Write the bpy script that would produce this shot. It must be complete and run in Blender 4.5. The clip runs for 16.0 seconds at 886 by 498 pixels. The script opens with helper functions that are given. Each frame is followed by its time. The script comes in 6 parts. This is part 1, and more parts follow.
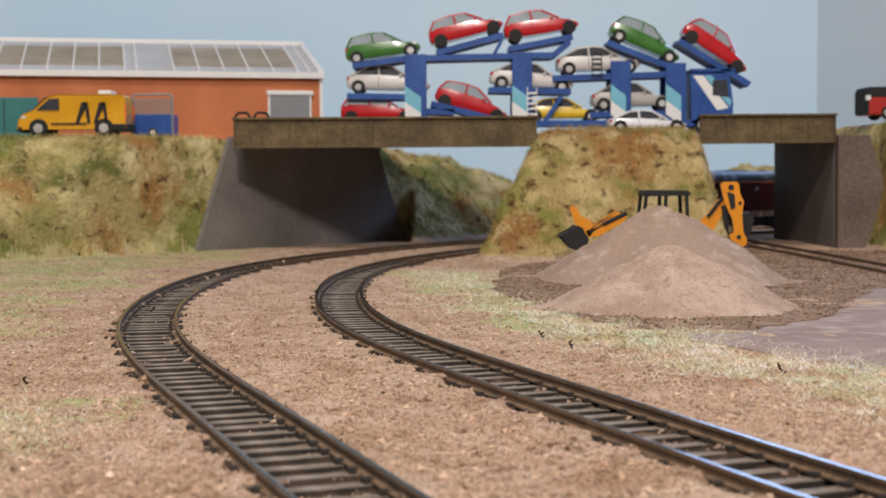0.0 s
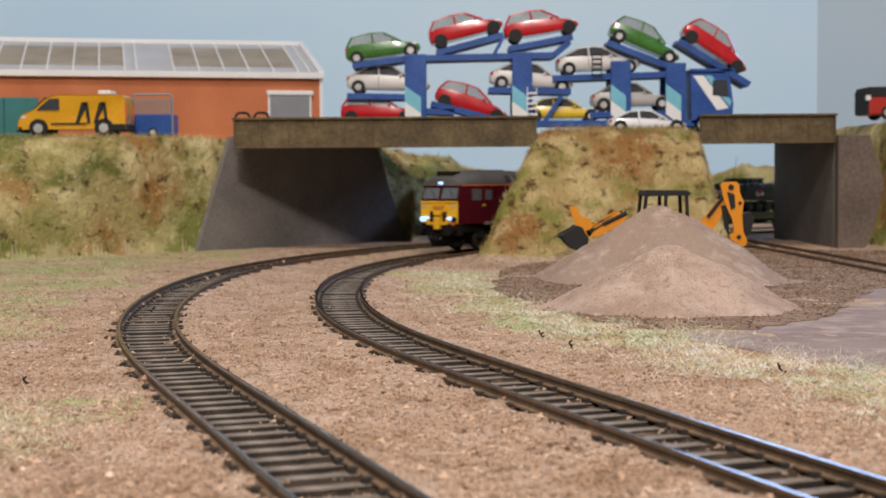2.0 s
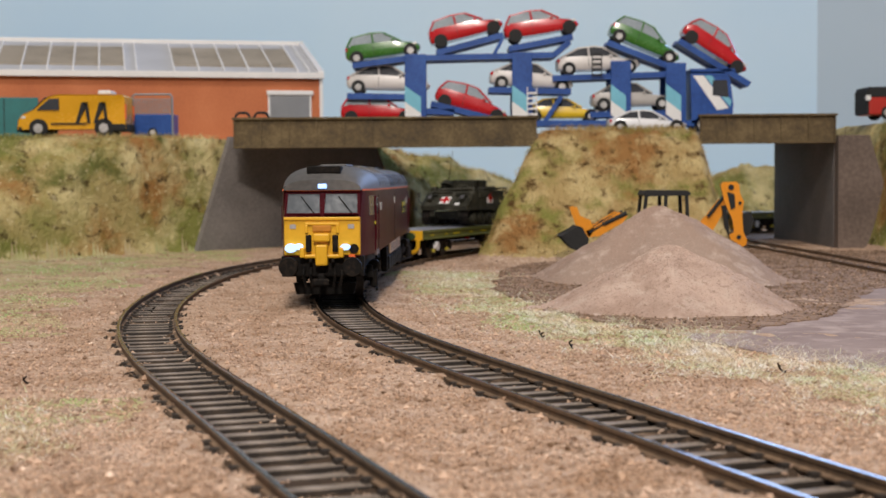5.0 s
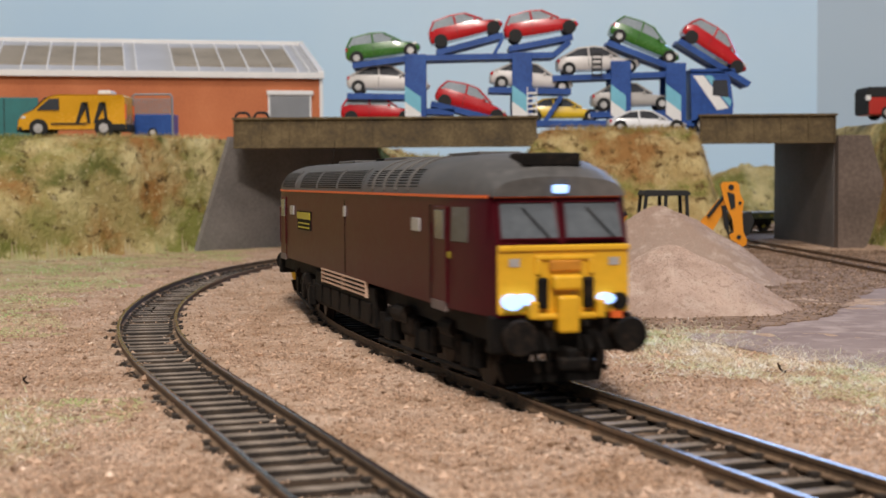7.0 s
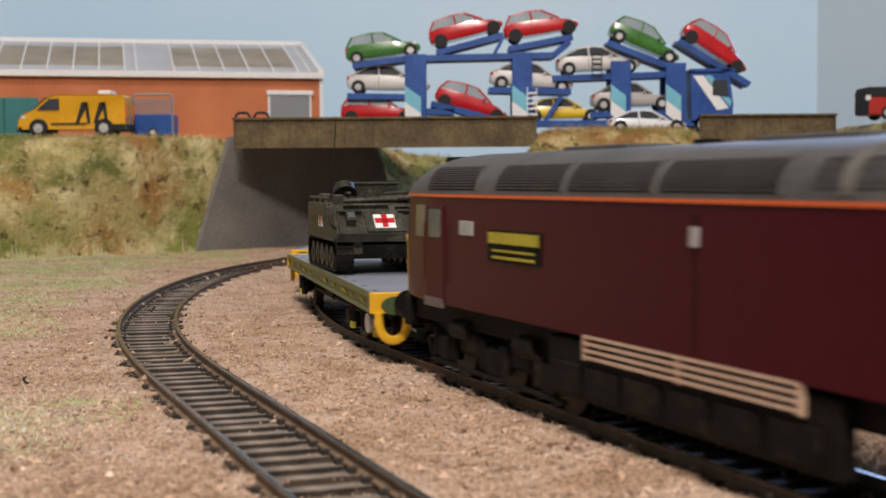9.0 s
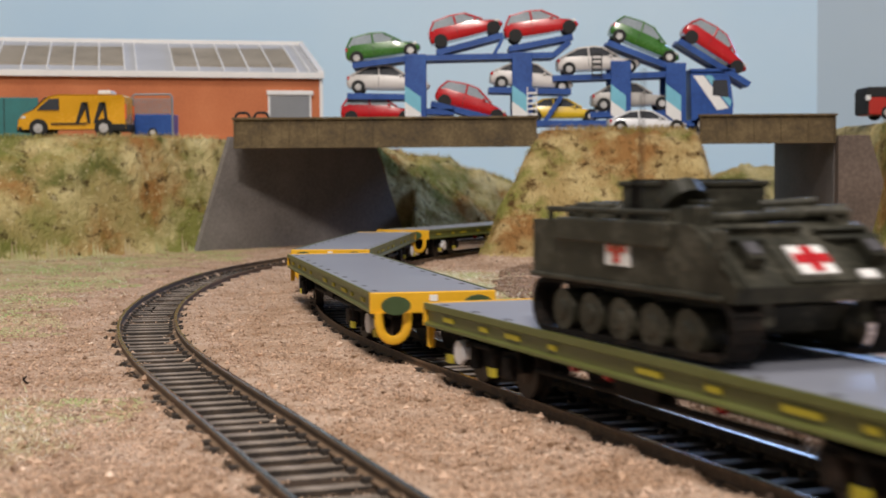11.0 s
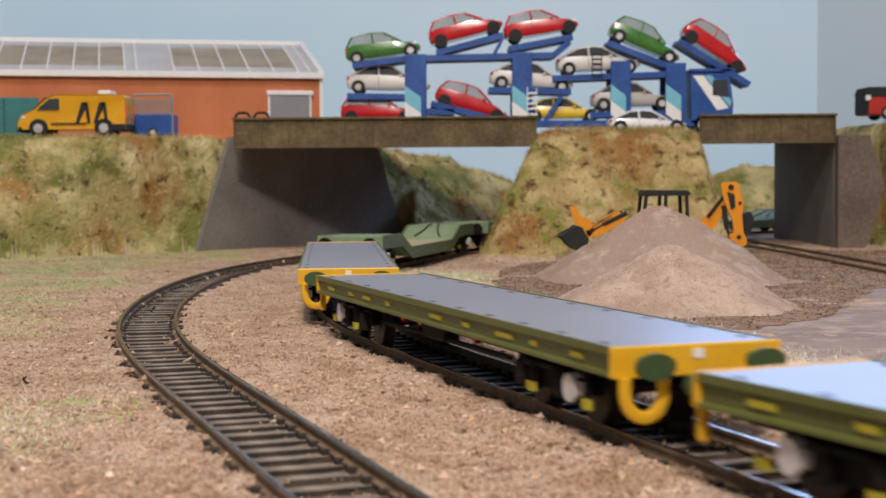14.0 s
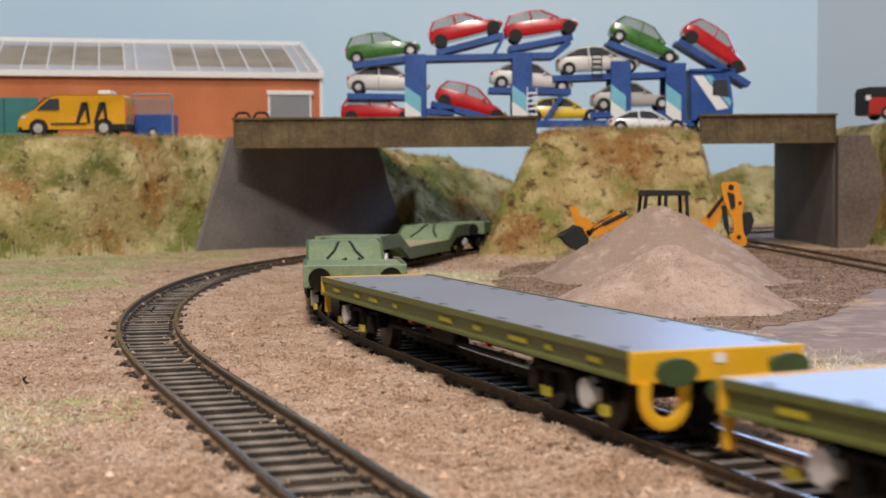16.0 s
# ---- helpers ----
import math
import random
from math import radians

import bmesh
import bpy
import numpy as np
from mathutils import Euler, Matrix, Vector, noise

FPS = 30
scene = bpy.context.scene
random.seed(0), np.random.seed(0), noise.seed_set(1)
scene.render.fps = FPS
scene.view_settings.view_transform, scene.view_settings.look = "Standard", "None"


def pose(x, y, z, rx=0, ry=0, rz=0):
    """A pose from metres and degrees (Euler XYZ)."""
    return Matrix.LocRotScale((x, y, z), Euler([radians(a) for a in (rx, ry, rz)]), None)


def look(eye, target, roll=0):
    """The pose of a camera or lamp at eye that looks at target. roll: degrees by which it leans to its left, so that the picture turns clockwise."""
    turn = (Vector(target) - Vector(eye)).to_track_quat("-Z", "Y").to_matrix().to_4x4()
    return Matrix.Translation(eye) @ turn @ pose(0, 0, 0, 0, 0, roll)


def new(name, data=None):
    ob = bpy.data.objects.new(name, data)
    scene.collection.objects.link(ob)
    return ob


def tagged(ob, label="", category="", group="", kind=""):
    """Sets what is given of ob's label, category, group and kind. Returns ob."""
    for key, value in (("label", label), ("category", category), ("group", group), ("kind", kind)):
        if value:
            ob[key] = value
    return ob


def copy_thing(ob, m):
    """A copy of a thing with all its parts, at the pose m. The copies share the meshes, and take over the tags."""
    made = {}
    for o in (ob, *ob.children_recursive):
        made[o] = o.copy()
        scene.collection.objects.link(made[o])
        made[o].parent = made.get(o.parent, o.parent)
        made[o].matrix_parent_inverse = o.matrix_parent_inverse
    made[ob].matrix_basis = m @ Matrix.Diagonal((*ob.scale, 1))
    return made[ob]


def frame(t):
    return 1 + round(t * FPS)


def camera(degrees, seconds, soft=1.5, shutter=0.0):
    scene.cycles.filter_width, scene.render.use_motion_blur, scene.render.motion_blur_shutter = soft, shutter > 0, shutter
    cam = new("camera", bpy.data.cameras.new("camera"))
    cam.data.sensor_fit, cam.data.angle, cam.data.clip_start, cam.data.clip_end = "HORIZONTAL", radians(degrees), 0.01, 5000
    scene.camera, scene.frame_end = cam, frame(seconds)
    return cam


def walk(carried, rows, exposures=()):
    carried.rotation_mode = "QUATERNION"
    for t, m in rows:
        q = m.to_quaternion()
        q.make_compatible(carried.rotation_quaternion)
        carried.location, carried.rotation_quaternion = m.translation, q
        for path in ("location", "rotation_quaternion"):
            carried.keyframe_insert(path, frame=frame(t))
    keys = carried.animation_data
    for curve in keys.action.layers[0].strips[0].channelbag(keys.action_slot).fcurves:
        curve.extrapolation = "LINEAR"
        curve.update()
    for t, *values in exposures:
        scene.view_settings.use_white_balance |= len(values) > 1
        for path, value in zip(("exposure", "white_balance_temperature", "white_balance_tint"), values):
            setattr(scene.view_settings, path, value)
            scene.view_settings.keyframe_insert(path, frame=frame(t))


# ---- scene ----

# ---- camera: stands still, low beside the track ----
cam = camera(34.18, 16.0, soft=1.5, shutter=0.6)
EYE = (0.0, 0.0, 0.0444)
CAM_POSE = look(EYE, (0.0, 1.0, 0.0444 - math.tan(radians(2.741))), -0.388)
walk(cam, [(0.0, CAM_POSE), (16.0, CAM_POSE)])
cam.data.dof.use_dof = True
cam.data.dof.focus_distance = 0.43
cam.data.dof.aperture_fstop = 45.0

# ---- light: a lit hall, unseen lamps above and before the layout, a side window ----
world = bpy.data.worlds.new("hall")
scene.world = world
world.use_nodes = True
world.node_tree.nodes["Background"].inputs[0].default_value = (0.84, 0.92, 1.0, 1)
world.node_tree.nodes["Background"].inputs[1].default_value = 0.22
scene.view_settings.exposure = 0.0


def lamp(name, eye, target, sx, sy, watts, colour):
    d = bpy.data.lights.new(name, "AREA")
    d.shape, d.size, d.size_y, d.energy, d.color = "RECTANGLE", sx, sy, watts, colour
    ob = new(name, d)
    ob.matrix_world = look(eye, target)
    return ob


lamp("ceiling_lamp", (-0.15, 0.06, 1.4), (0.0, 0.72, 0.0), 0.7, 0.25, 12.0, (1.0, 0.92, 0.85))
# Unseen lamp added low in front, for the girder's slanting shadow.
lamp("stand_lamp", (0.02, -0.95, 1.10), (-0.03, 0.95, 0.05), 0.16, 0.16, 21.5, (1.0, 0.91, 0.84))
lamp("window_light", (0.80, 1.75, 0.515), (0.15, 0.30, 0.28), 1.1, 0.50, 10.5, (0.36, 0.55, 1.0))

# ---- track plan: a centre line by its curvature along the way ----
KNOT = (-1.4, -0.05, 0.1, 0.25, 0.4, 0.55, 0.7, 0.9, 1.15, 1.5, 1.9)
BEND = (-1.044, -1.044, 0.284, -1.592, -0.953, -1.708, -1.45, -1.45, -1.15, -0.993, 0.0)
STEP, S0, S1 = 0.004, -1.4, 4.0
PS = np.arange(S0, S1, STEP)
_k = np.interp(PS, KNOT, BEND)
_i0 = int(round(-S0 / STEP))
_a = np.concatenate([[0], np.cumsum((_k[1:] + _k[:-1]) / 2 * STEP)])
PA = _a - _a[_i0] + 1.92998
PX = np.concatenate([[0], np.cumsum((np.cos(PA[1:]) + np.cos(PA[:-1])) / 2 * STEP)])
PY = np.concatenate([[0], np.cumsum((np.sin(PA[1:]) + np.sin(PA[:-1])) / 2 * STEP)])
PX += 0.0593 - PX[_i0]
PY += 0.20107 - PY[_i0]


def along(s, off=0.0):
    """Place and heading at s along the inner line, off metres to its left."""
    i = (s - S0) / STEP
    k = int(min(max(i, 0), len(PS) - 2))
    f = i - k
    a = PA[k] + f * (PA[k + 1] - PA[k])
    x = PX[k] + f * (PX[k + 1] - PX[k])
    y = PY[k] + f * (PY[k + 1] - PY[k])
    return x - off * math.sin(a), y + off * math.cos(a), a


GROUND = -0.0034
TOP = 0.0762


# ---- mesh helpers ----
def box(bm, x0, x1, y0, y1, z0, z1, bevel=0.0):
    g = bmesh.ops.create_cube(bm, size=1.0)["verts"]
    for v in g:
        v.co = (x0 + (v.co.x + .5) * (x1 - x0), y0 + (v.co.y + .5) * (y1 - y0), z0 + (v.co.z + .5) * (z1 - z0))
    if bevel:
        es = {e for v in g for e in v.link_edges}
        bmesh.ops.bevel(bm, geom=list(es), offset=bevel, segments=2, affect="EDGES", profile=0.5)
    return g


def tube(bm, p, q, r, r2=None, n=14):
    """A cylinder or cone from p to q."""
    p, q = Vector(p), Vector(q)
    g = bmesh.ops.create_cone(bm, cap_ends=True, segments=n, radius1=r, radius2=r if r2 is None else r2, depth=(q - p).length)["verts"]
    m = Matrix.Translation((p + q) / 2) @ (q - p).to_track_quat("Z", "Y").to_matrix().to_4x4()
    bmesh.ops.transform(bm, matrix=m, verts=g)
    return g


def prism(bm, prof, y0, y1, axis="y"):
    """A closed outline (a, b) drawn out along an axis: y gives (a, y, b), x gives (x, a, b), z gives (a, b, z)."""
    f = {"y": lambda a, b, c: (a, c, b), "x": lambda a, b, c: (c, a, b), "z": lambda a, b, c: (a, b, c)}[axis]
    lo = [bm.verts.new(f(a, b, y0)) for a, b in prof]
    hi = [bm.verts.new(f(a, b, y1)) for a, b in prof]
    n = len(prof)
    bm.faces.new(lo), bm.faces.new(hi[::-1])
    for i in range(n):
        bm.faces.new((lo[i], hi[i], hi[(i + 1) % n], lo[(i + 1) % n]))
    return lo + hi


def loft(bm, rings, caps=True, closed=True):
    vs = [[bm.verts.new(p) for p in r] for r in rings]
    n = len(rings[0])
    for a, b in zip(vs, vs[1:]):
        for i in range(n if closed else n - 1):
            j = (i + 1) % n
            bm.faces.new((a[i], a[j], b[j], b[i]))
    if caps:
        bm.faces.new(vs[0][::-1]), bm.faces.new(vs[-1])
    return vs


def part(name, bm, mat, parent=None, label="", smooth=None):
    """Links a bmesh as one mesh object, under its thing if one is given."""
    bmesh.ops.recalc_face_normals(bm, faces=bm.faces)
    me = bpy.data.meshes.new(name)
    bm.to_mesh(me)
    bm.free()
    me.materials.append(mat)
    if smooth:
        me.polygons.foreach_set("use_smooth", [True] * len(me.polygons))
        me.set_sharp_from_angle(angle=radians(smooth))
    ob = new(name, me)
    if parent is not None:
        ob.parent = parent
    if label:
        ob["label"] = label
    return ob


def boxpart(name, dims, mat, parent=None, label="", bevel=0.0):
    bm = bmesh.new()
    box(bm, *dims, bevel)
    return part(name, bm, mat, parent, label)


def soup(name, verts, faces, mat):
    me = bpy.data.meshes.new(name)
    me.from_pydata(verts, [], faces)
    me.materials.append(mat)
    return new(name, me)


# ---- materials ----
def mat(name, colours, rough=0.6, metal=0.0, scale=60.0, fine=600.0, bump=0.1, spec=0.5, coat=0.0, island=0.0, dist=0.0004, roughvar=0.1):
    """Two scales of noise between the colours given, with relief and uneven gloss."""
    m = bpy.data.materials.new(name)
    m.use_nodes = True
    nt = m.node_tree
    N, L = nt.nodes, nt.links
    b = N["Principled BSDF"]
    b.inputs["Metallic"].default_value, b.inputs["Specular IOR Level"].default_value = metal, spec
    b.inputs["Coat Weight"].default_value = coat
    co = N.new("ShaderNodeTexCoord")
    n1, n2 = N.new("ShaderNodeTexNoise"), N.new("ShaderNodeTexNoise")
    for n, s, d in ((n1, scale, 5), (n2, fine, 4)):
        n.inputs["Scale"].default_value, n.inputs["Detail"].default_value = s, d
        L.new(co.outputs["Object"], n.inputs["Vector"])
    mix = N.new("ShaderNodeMath")
    mix.operation = "MULTIPLY_ADD"
    mix.inputs[1].default_value, mix.inputs[2].default_value = 0.45, 0.0
    L.new(n2.outputs["Fac"], mix.inputs[0])
    add = N.new("ShaderNodeMath")
    add.operation = "MULTIPLY_ADD"
    add.inputs[1].default_value = 0.55
    L.new(n1.outputs["Fac"], add.inputs[0])
    L.new(mix.outputs[0], add.inputs[2])
    ramp = N.new("ShaderNodeValToRGB")
    r = ramp.color_ramp
    k = len(colours)
    while len(r.elements) < k:
        r.elements.new(0.5)
    for i, c in enumerate(colours):
        r.elements[i].position = 0.34 + 0.32 * i / max(1, k - 1)
        r.elements[i].color = (*c, 1)
    src = add.outputs[0]
    if island:
        geo = N.new("ShaderNodeNewGeometry")
        mi = N.new("ShaderNodeMix")
        mi.inputs[0].default_value = island
        L.new(src, mi.inputs[2])
        sc = N.new("ShaderNodeMapRange")
        sc.inputs[3].default_value, sc.inputs[4].default_value = 0.30, 0.70
        L.new(geo.outputs["Random Per Island"], sc.inputs[0])
        L.new(sc.outputs[0], mi.inputs[3])
        src = mi.outputs[0]
    L.new(src, ramp.inputs[0])
    L.new(ramp.outputs[0], b.inputs["Base Color"])
    mr = N.new("ShaderNodeMapRange")
    mr.inputs[1].default_value, mr.inputs[2].default_value = 0.3, 0.7
    mr.inputs[3].default_value, mr.inputs[4].default_value = max(0.02, rough - roughvar), min(1, rough + roughvar)
    L.new(add.outputs[0], mr.inputs[0])
    L.new(mr.outputs[0], b.inputs["Roughness"])
    if bump:
        bp = N.new("ShaderNodeBump")
        bp.inputs["Strength"].default_value, bp.inputs["Distance"].default_value = bump, dist
        L.new(n2.outputs["Fac"], bp.inputs["Height"])
        L.new(bp.outputs[0], b.inputs["Normal"])
    return m


def tone(c, k=0.12):
    return [tuple(x * (1 - k) for x in c), c, tuple(min(1, x * (1 + k)) for x in c)]


def glow(name, colour, strength):
    m = bpy.data.materials.new(name)
    m.use_nodes = True
    b = m.node_tree.nodes["Principled BSDF"]
    b.inputs["Base Color"].default_value = (0.35, 0.5, 0.7, 1)
    b.inputs["Emission Color"].default_value, b.inputs["Emission Strength"].default_value = (*colour, 1), strength
    return m


def glass(name, colour=(0.9, 0.95, 0.95), rough=0.03):
    m = bpy.data.materials.new(name)
    m.use_nodes = True
    b = m.node_tree.nodes["Principled BSDF"]
    b.inputs["Base Color"].default_value = (*colour, 1)
    b.inputs["Transmission Weight"].default_value, b.inputs["Roughness"].default_value, b.inputs["IOR"].default_value = 1.0, rough, 1.3
    return m


def patchy(name, base, spots, scale=30.0, island=0.0, rough=.95, bump=.7, bscale=380.0, dist=.0010, spec=.12):
    """A base colour overlaid by patches: (colour, noise scale, threshold, softness), with relief."""
    m = bpy.data.materials.new(name)
    m.use_nodes = True
    nt = m.node_tree
    N, L = nt.nodes, nt.links
    b = N["Principled BSDF"]
    b.inputs["Roughness"].default_value, b.inputs["Specular IOR Level"].default_value = rough, spec
    co = N.new("ShaderNodeTexCoord")
    col = N.new("ShaderNodeRGB")
    col.outputs[0].default_value = (*base, 1)
    cur = col.outputs[0]
    for k, (c, s, th, soft) in enumerate(spots):
        mp = N.new("ShaderNodeMapping")
        mp.inputs["Location"].default_value = (k * 3.7, k * 1.9, k * 5.3)
        n = N.new("ShaderNodeTexNoise")
        n.inputs["Scale"].default_value, n.inputs["Detail"].default_value, n.inputs["Roughness"].default_value = s, 6, .62
        L.new(co.outputs["Object"], mp.inputs[0])
        L.new(mp.outputs[0], n.inputs["Vector"])
        r = N.new("ShaderNodeMapRange")
        r.inputs[1].default_value, r.inputs[2].default_value = th - soft, th + soft
        L.new(n.outputs["Fac"], r.inputs[0])
        x = N.new("ShaderNodeMix")
        x.data_type = "RGBA"
        x.inputs[7].default_value = (*c, 1)
        L.new(r.outputs[0], x.inputs[0])
        L.new(cur, x.inputs[6])
        cur = x.outputs[2]
    if island:
        geo = N.new("ShaderNodeNewGeometry")
        mr = N.new("ShaderNodeMapRange")
        mr.inputs[3].default_value, mr.inputs[4].default_value = 1 - island, 1 + island
        L.new(geo.outputs["Random Per Island"], mr.inputs[0])
        x = N.new("ShaderNodeVectorMath")
        x.operation = "SCALE"
        L.new(cur, x.inputs[0])
        L.new(mr.outputs[0], x.inputs["Scale"])
        cur = x.outputs[0]
    L.new(cur, b.inputs["Base Color"])
    if bump:
        n = N.new("ShaderNodeTexNoise")
        n.inputs["Scale"].default_value, n.inputs["Detail"].default_value, n.inputs["Roughness"].default_value = bscale, 6, .65
        L.new(co.outputs["Object"], n.inputs["Vector"])
        bp = N.new("ShaderNodeBump")
        bp.inputs["Strength"].default_value, bp.inputs["Distance"].default_value = bump, dist
        L.new(n.outputs["Fac"], bp.inputs["Height"])
        L.new(bp.outputs[0], b.inputs["Normal"])
    return m


BAL = [((.38, .245, .160), 26, .56, .10), ((.54, .395, .30), 60, .57, .08), ((.27, .165, .10), 230, .61, .07), ((.68, .54, .43), 420, .63, .05), ((.20, .115, .07), 620, .65, .05)]
M_BALLAST = patchy("ballast", (.475, .33, .235), BAL, bump=.9, bscale=420, dist=.0010)
M_GRAIN = patchy("ballast_grain", (.49, .34, .245), BAL, island=.36, bump=0)
AGG = [((.36, .25, .195), 40, .55, .12), ((.54, .42, .35), 90, .60, .08), ((.35, .245, .19), 380, .62, .08)]
M_PILE = patchy("aggregate", (.52, .385, .315), AGG, bump=.9, bscale=520, dist=.0007)
M_PILEGRAIN = patchy("aggregate_grain", (.52, .385, .315), AGG, island=.22, bump=0)
# Same stone as M_PILE, darkened to put the rear heap's shade into colour.
M_PILESHADE = patchy("shaded_aggregate", (.36, .265, .212), AGG, bump=.9, bscale=520, dist=.0007)
M_SOIL = patchy("dark_soil", (.27, .18, .125), [((.36, .25, .185), 60, .55, .1), ((.15, .09, .06), 300, .58, .08)], bump=.9, bscale=420, dist=.0012)
M_SOILGRAIN = patchy("soil_grain", (.24, .155, .105), [((.38, .27, .20), 60, .55, .1), ((.12, .075, .05), 300, .58, .08)], island=.45, bump=0)
# Dirt-brown bed, its colour darkened further for the shade between the sleepers.
M_BED = patchy("dirty_shaded_bed", (.060, .040, .027), [((.20, .135, .09), 110, .60, .07), ((.035, .024, .017), 260, .56, .08)], bump=.9, bscale=420, dist=.001)
M_YARD = patchy("trodden_yard", (.315, .24, .215), [((.26, .19, .17), 30, .52, .12), ((.45, .35, .31), 80, .60, .1), ((.22, .155, .13), 260, .66, .05)], bump=.5, bscale=260, dist=.0008)
TURF = [((.25, .25, .07), 10, .525, .07), ((.36, .18, .06), 14, .535, .06), ((.11, .125, .03), 18, .585, .06), ((.66, .55, .28), 19, .545, .07), ((.075, .048, .02), 120, .62, .06), ((.66, .56, .32), 230, .65, .07)]
M_TURF = patchy("turf", (.42, .33, .14), TURF, bump=1.0, bscale=170, dist=.0035)
STRAW = [((.33, .17, .06), 20, .53, .06), ((.24, .23, .06), 26, .55, .06), ((.58, .45, .22), 40, .55, .07), ((.10, .055, .02), 110, .60, .06)]
M_STRAW = patchy("dry_straw_turf", (.43, .31, .135), STRAW, bump=1.0, bscale=210, dist=.003)
M_STRAWBLADE = patchy("straw_fibre", (.46, .34, .15), STRAW, island=.25, bump=0, rough=.8)
M_BLADE = patchy("turf_fibre", (.45, .35, .15), TURF, island=.25, bump=0, rough=.8)
M_MOSS = patchy("pale_moss", (.53, .43, .25), [((.36, .42, .16), 17, .49, .07), ((.44, .31, .20), 40, .56, .1), ((.24, .15, .07), 120, .63, .05)], bump=1.0, bscale=300, dist=.0016)
M_GRASS = patchy("static_grass", (.74, .62, .42), [((.56, .64, .34), 20, .50, .07), ((.78, .58, .38), 50, .58, .08), ((.90, .88, .82), 300, .55, .06)], island=.2, bump=0, rough=.5, spec=.4)
M_RAILSIDE = mat("rusty_rail", tone((.16, .10, .058), .35), .75, scale=150, bump=.3)
M_RAILTOP = mat("rail_steel", tone((.30, .28, .26), .2), .16, metal=1.0, scale=200, bump=.02)
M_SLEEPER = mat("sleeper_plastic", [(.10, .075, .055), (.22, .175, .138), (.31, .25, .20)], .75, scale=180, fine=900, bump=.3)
# Sides far darker than the tops: shade between sleepers put into the colour.
M_SLEEPERSIDE = mat("shaded_sleeper_plastic", [(.018, .013, .010), (.034, .025, .019), (.07, .05, .035)], .7, scale=180, fine=900, bump=.3)
M_CONCRETE = mat("painted_concrete", [(.125, .112, .104), (.185, .165, .153), (.24, .215, .20)], .75, scale=25, fine=500, bump=.2)
M_WING = mat("brown_rendered_wall", [(.095, .068, .054), (.145, .106, .085), (.20, .152, .125)], .8, scale=25, fine=400, bump=.3)
M_GIRDER = mat("weathered_girder", [(.050, .031, .011), (.105, .069, .026), (.175, .124, .058)], .7, scale=60, fine=500, bump=.3)
M_SKY = mat("painted_sky", [(.52, .74, .98), (.60, .80, .99), (.71, .86, .99)], .85, scale=.7, fine=3, bump=.0)
M_SKYR = mat("painted_grey_sky", [(.44, .56, .68), (.48, .60, .72), (.53, .64, .74)], .85, scale=.7, fine=3, bump=.0)
M_BRICK = mat("orange_brick_sheet", [(.42, .12, .045), (.53, .165, .065), (.60, .21, .09)], .8, scale=30, fine=800, bump=.3)
M_WHITE = mat("white_plastic", tone((.78, .76, .74), .05), .5, scale=80, bump=.05)
M_PANE = mat("dirty_skylight", [(.25, .20, .14), (.36, .295, .215), (.44, .37, .29)], .35, scale=40, fine=300, bump=.05)
M_ROOFSHEET = mat("pale_roof_sheet", tone((.50, .50, .52), .08), .6, scale=40, bump=.05)
M_TEAL = mat("teal_door", tone((.02, .16, .16), .15), .5, scale=60, bump=.05)
M_ROAD = mat("road", tone((.22, .19, .17), .15), .9, scale=60, bump=.3)
M_MAROON = mat("maroon_paint", [(.052, .0036, .0078), (.062, .0046, .0094), (.072, .0062, .0115)], .34, scale=30, fine=400, bump=.02, spec=.09, roughvar=.04)
M_ROOFGREY = mat("grey_roof", [(.055, .052, .050), (.085, .08, .076), (.12, .11, .105)], .5, scale=40, fine=500, bump=.1)
M_ROOFRIB = mat("worn_roof_rib", [(.085, .075, .066), (.13, .115, .10), (.18, .16, .145)], .5, scale=60, fine=500, bump=.1)
M_STEP = mat("scuffed_step", tone((.15, .11, .10), .3), .6, scale=300, bump=.1)
# Orange-brown yellow with the socket recess's shadow put into the colour.
M_RECESS = mat("shaded_yellow", tone((.50, .20, .012), .2), .6, scale=200, bump=.1)
M_YELLOW = mat("warning_yellow", tone((.74, .40, .018), .08), .4, scale=60, bump=.03)
M_ORANGE = mat("orange_line", tone((.75, .13, .02), .05), .5, scale=60, bump=0)
M_BLACK = mat("dirty_black", [(.004, .0034, .003), (.009, .0075, .0065), (.032, .022, .016)], .7, scale=120, fine=700, bump=.2, spec=.12)
M_DARK = mat("dark_interior", tone((.008, .008, .009), .2), .8, bump=0)
M_GLASS = glass("window_glass")
M_BEIGE = mat("beige_grille", tone((.62, .42, .30), .1), .6, scale=90, bump=.05)
M_OLIVE = mat("olive_paint", [(.085, .095, .022), (.115, .125, .03), (.14, .15, .045)], .4, scale=40, fine=500, bump=.05)
M_DECK = mat("grey_deck", [(.235, .245, .295), (.265, .275, .325), (.29, .30, .345)], .34, roughvar=.03, spec=.35, scale=40, fine=500, bump=.05)
M_ARMY = mat("army_green", [(.012, .012, .008), (.028, .026, .017), (.085, .078, .058)], .5, scale=150, fine=900, bump=.2, spec=.3)
M_RED = mat("red_plastic", tone((.50, .010, .014), .05), .2, coat=.4, scale=60, bump=0)
M_LAMP = glow("lamp_glow", (.30, .50, 1.0), 1.7)


# ---- ground: one sheet with its cuttings and banks ----
AX, AY = PX - 0.067 * np.sin(PA), PY + 0.067 * np.cos(PA)


def smooth(t):
    t = np.clip(t, 0, 1)
    return t * t * (3 - 2 * t)


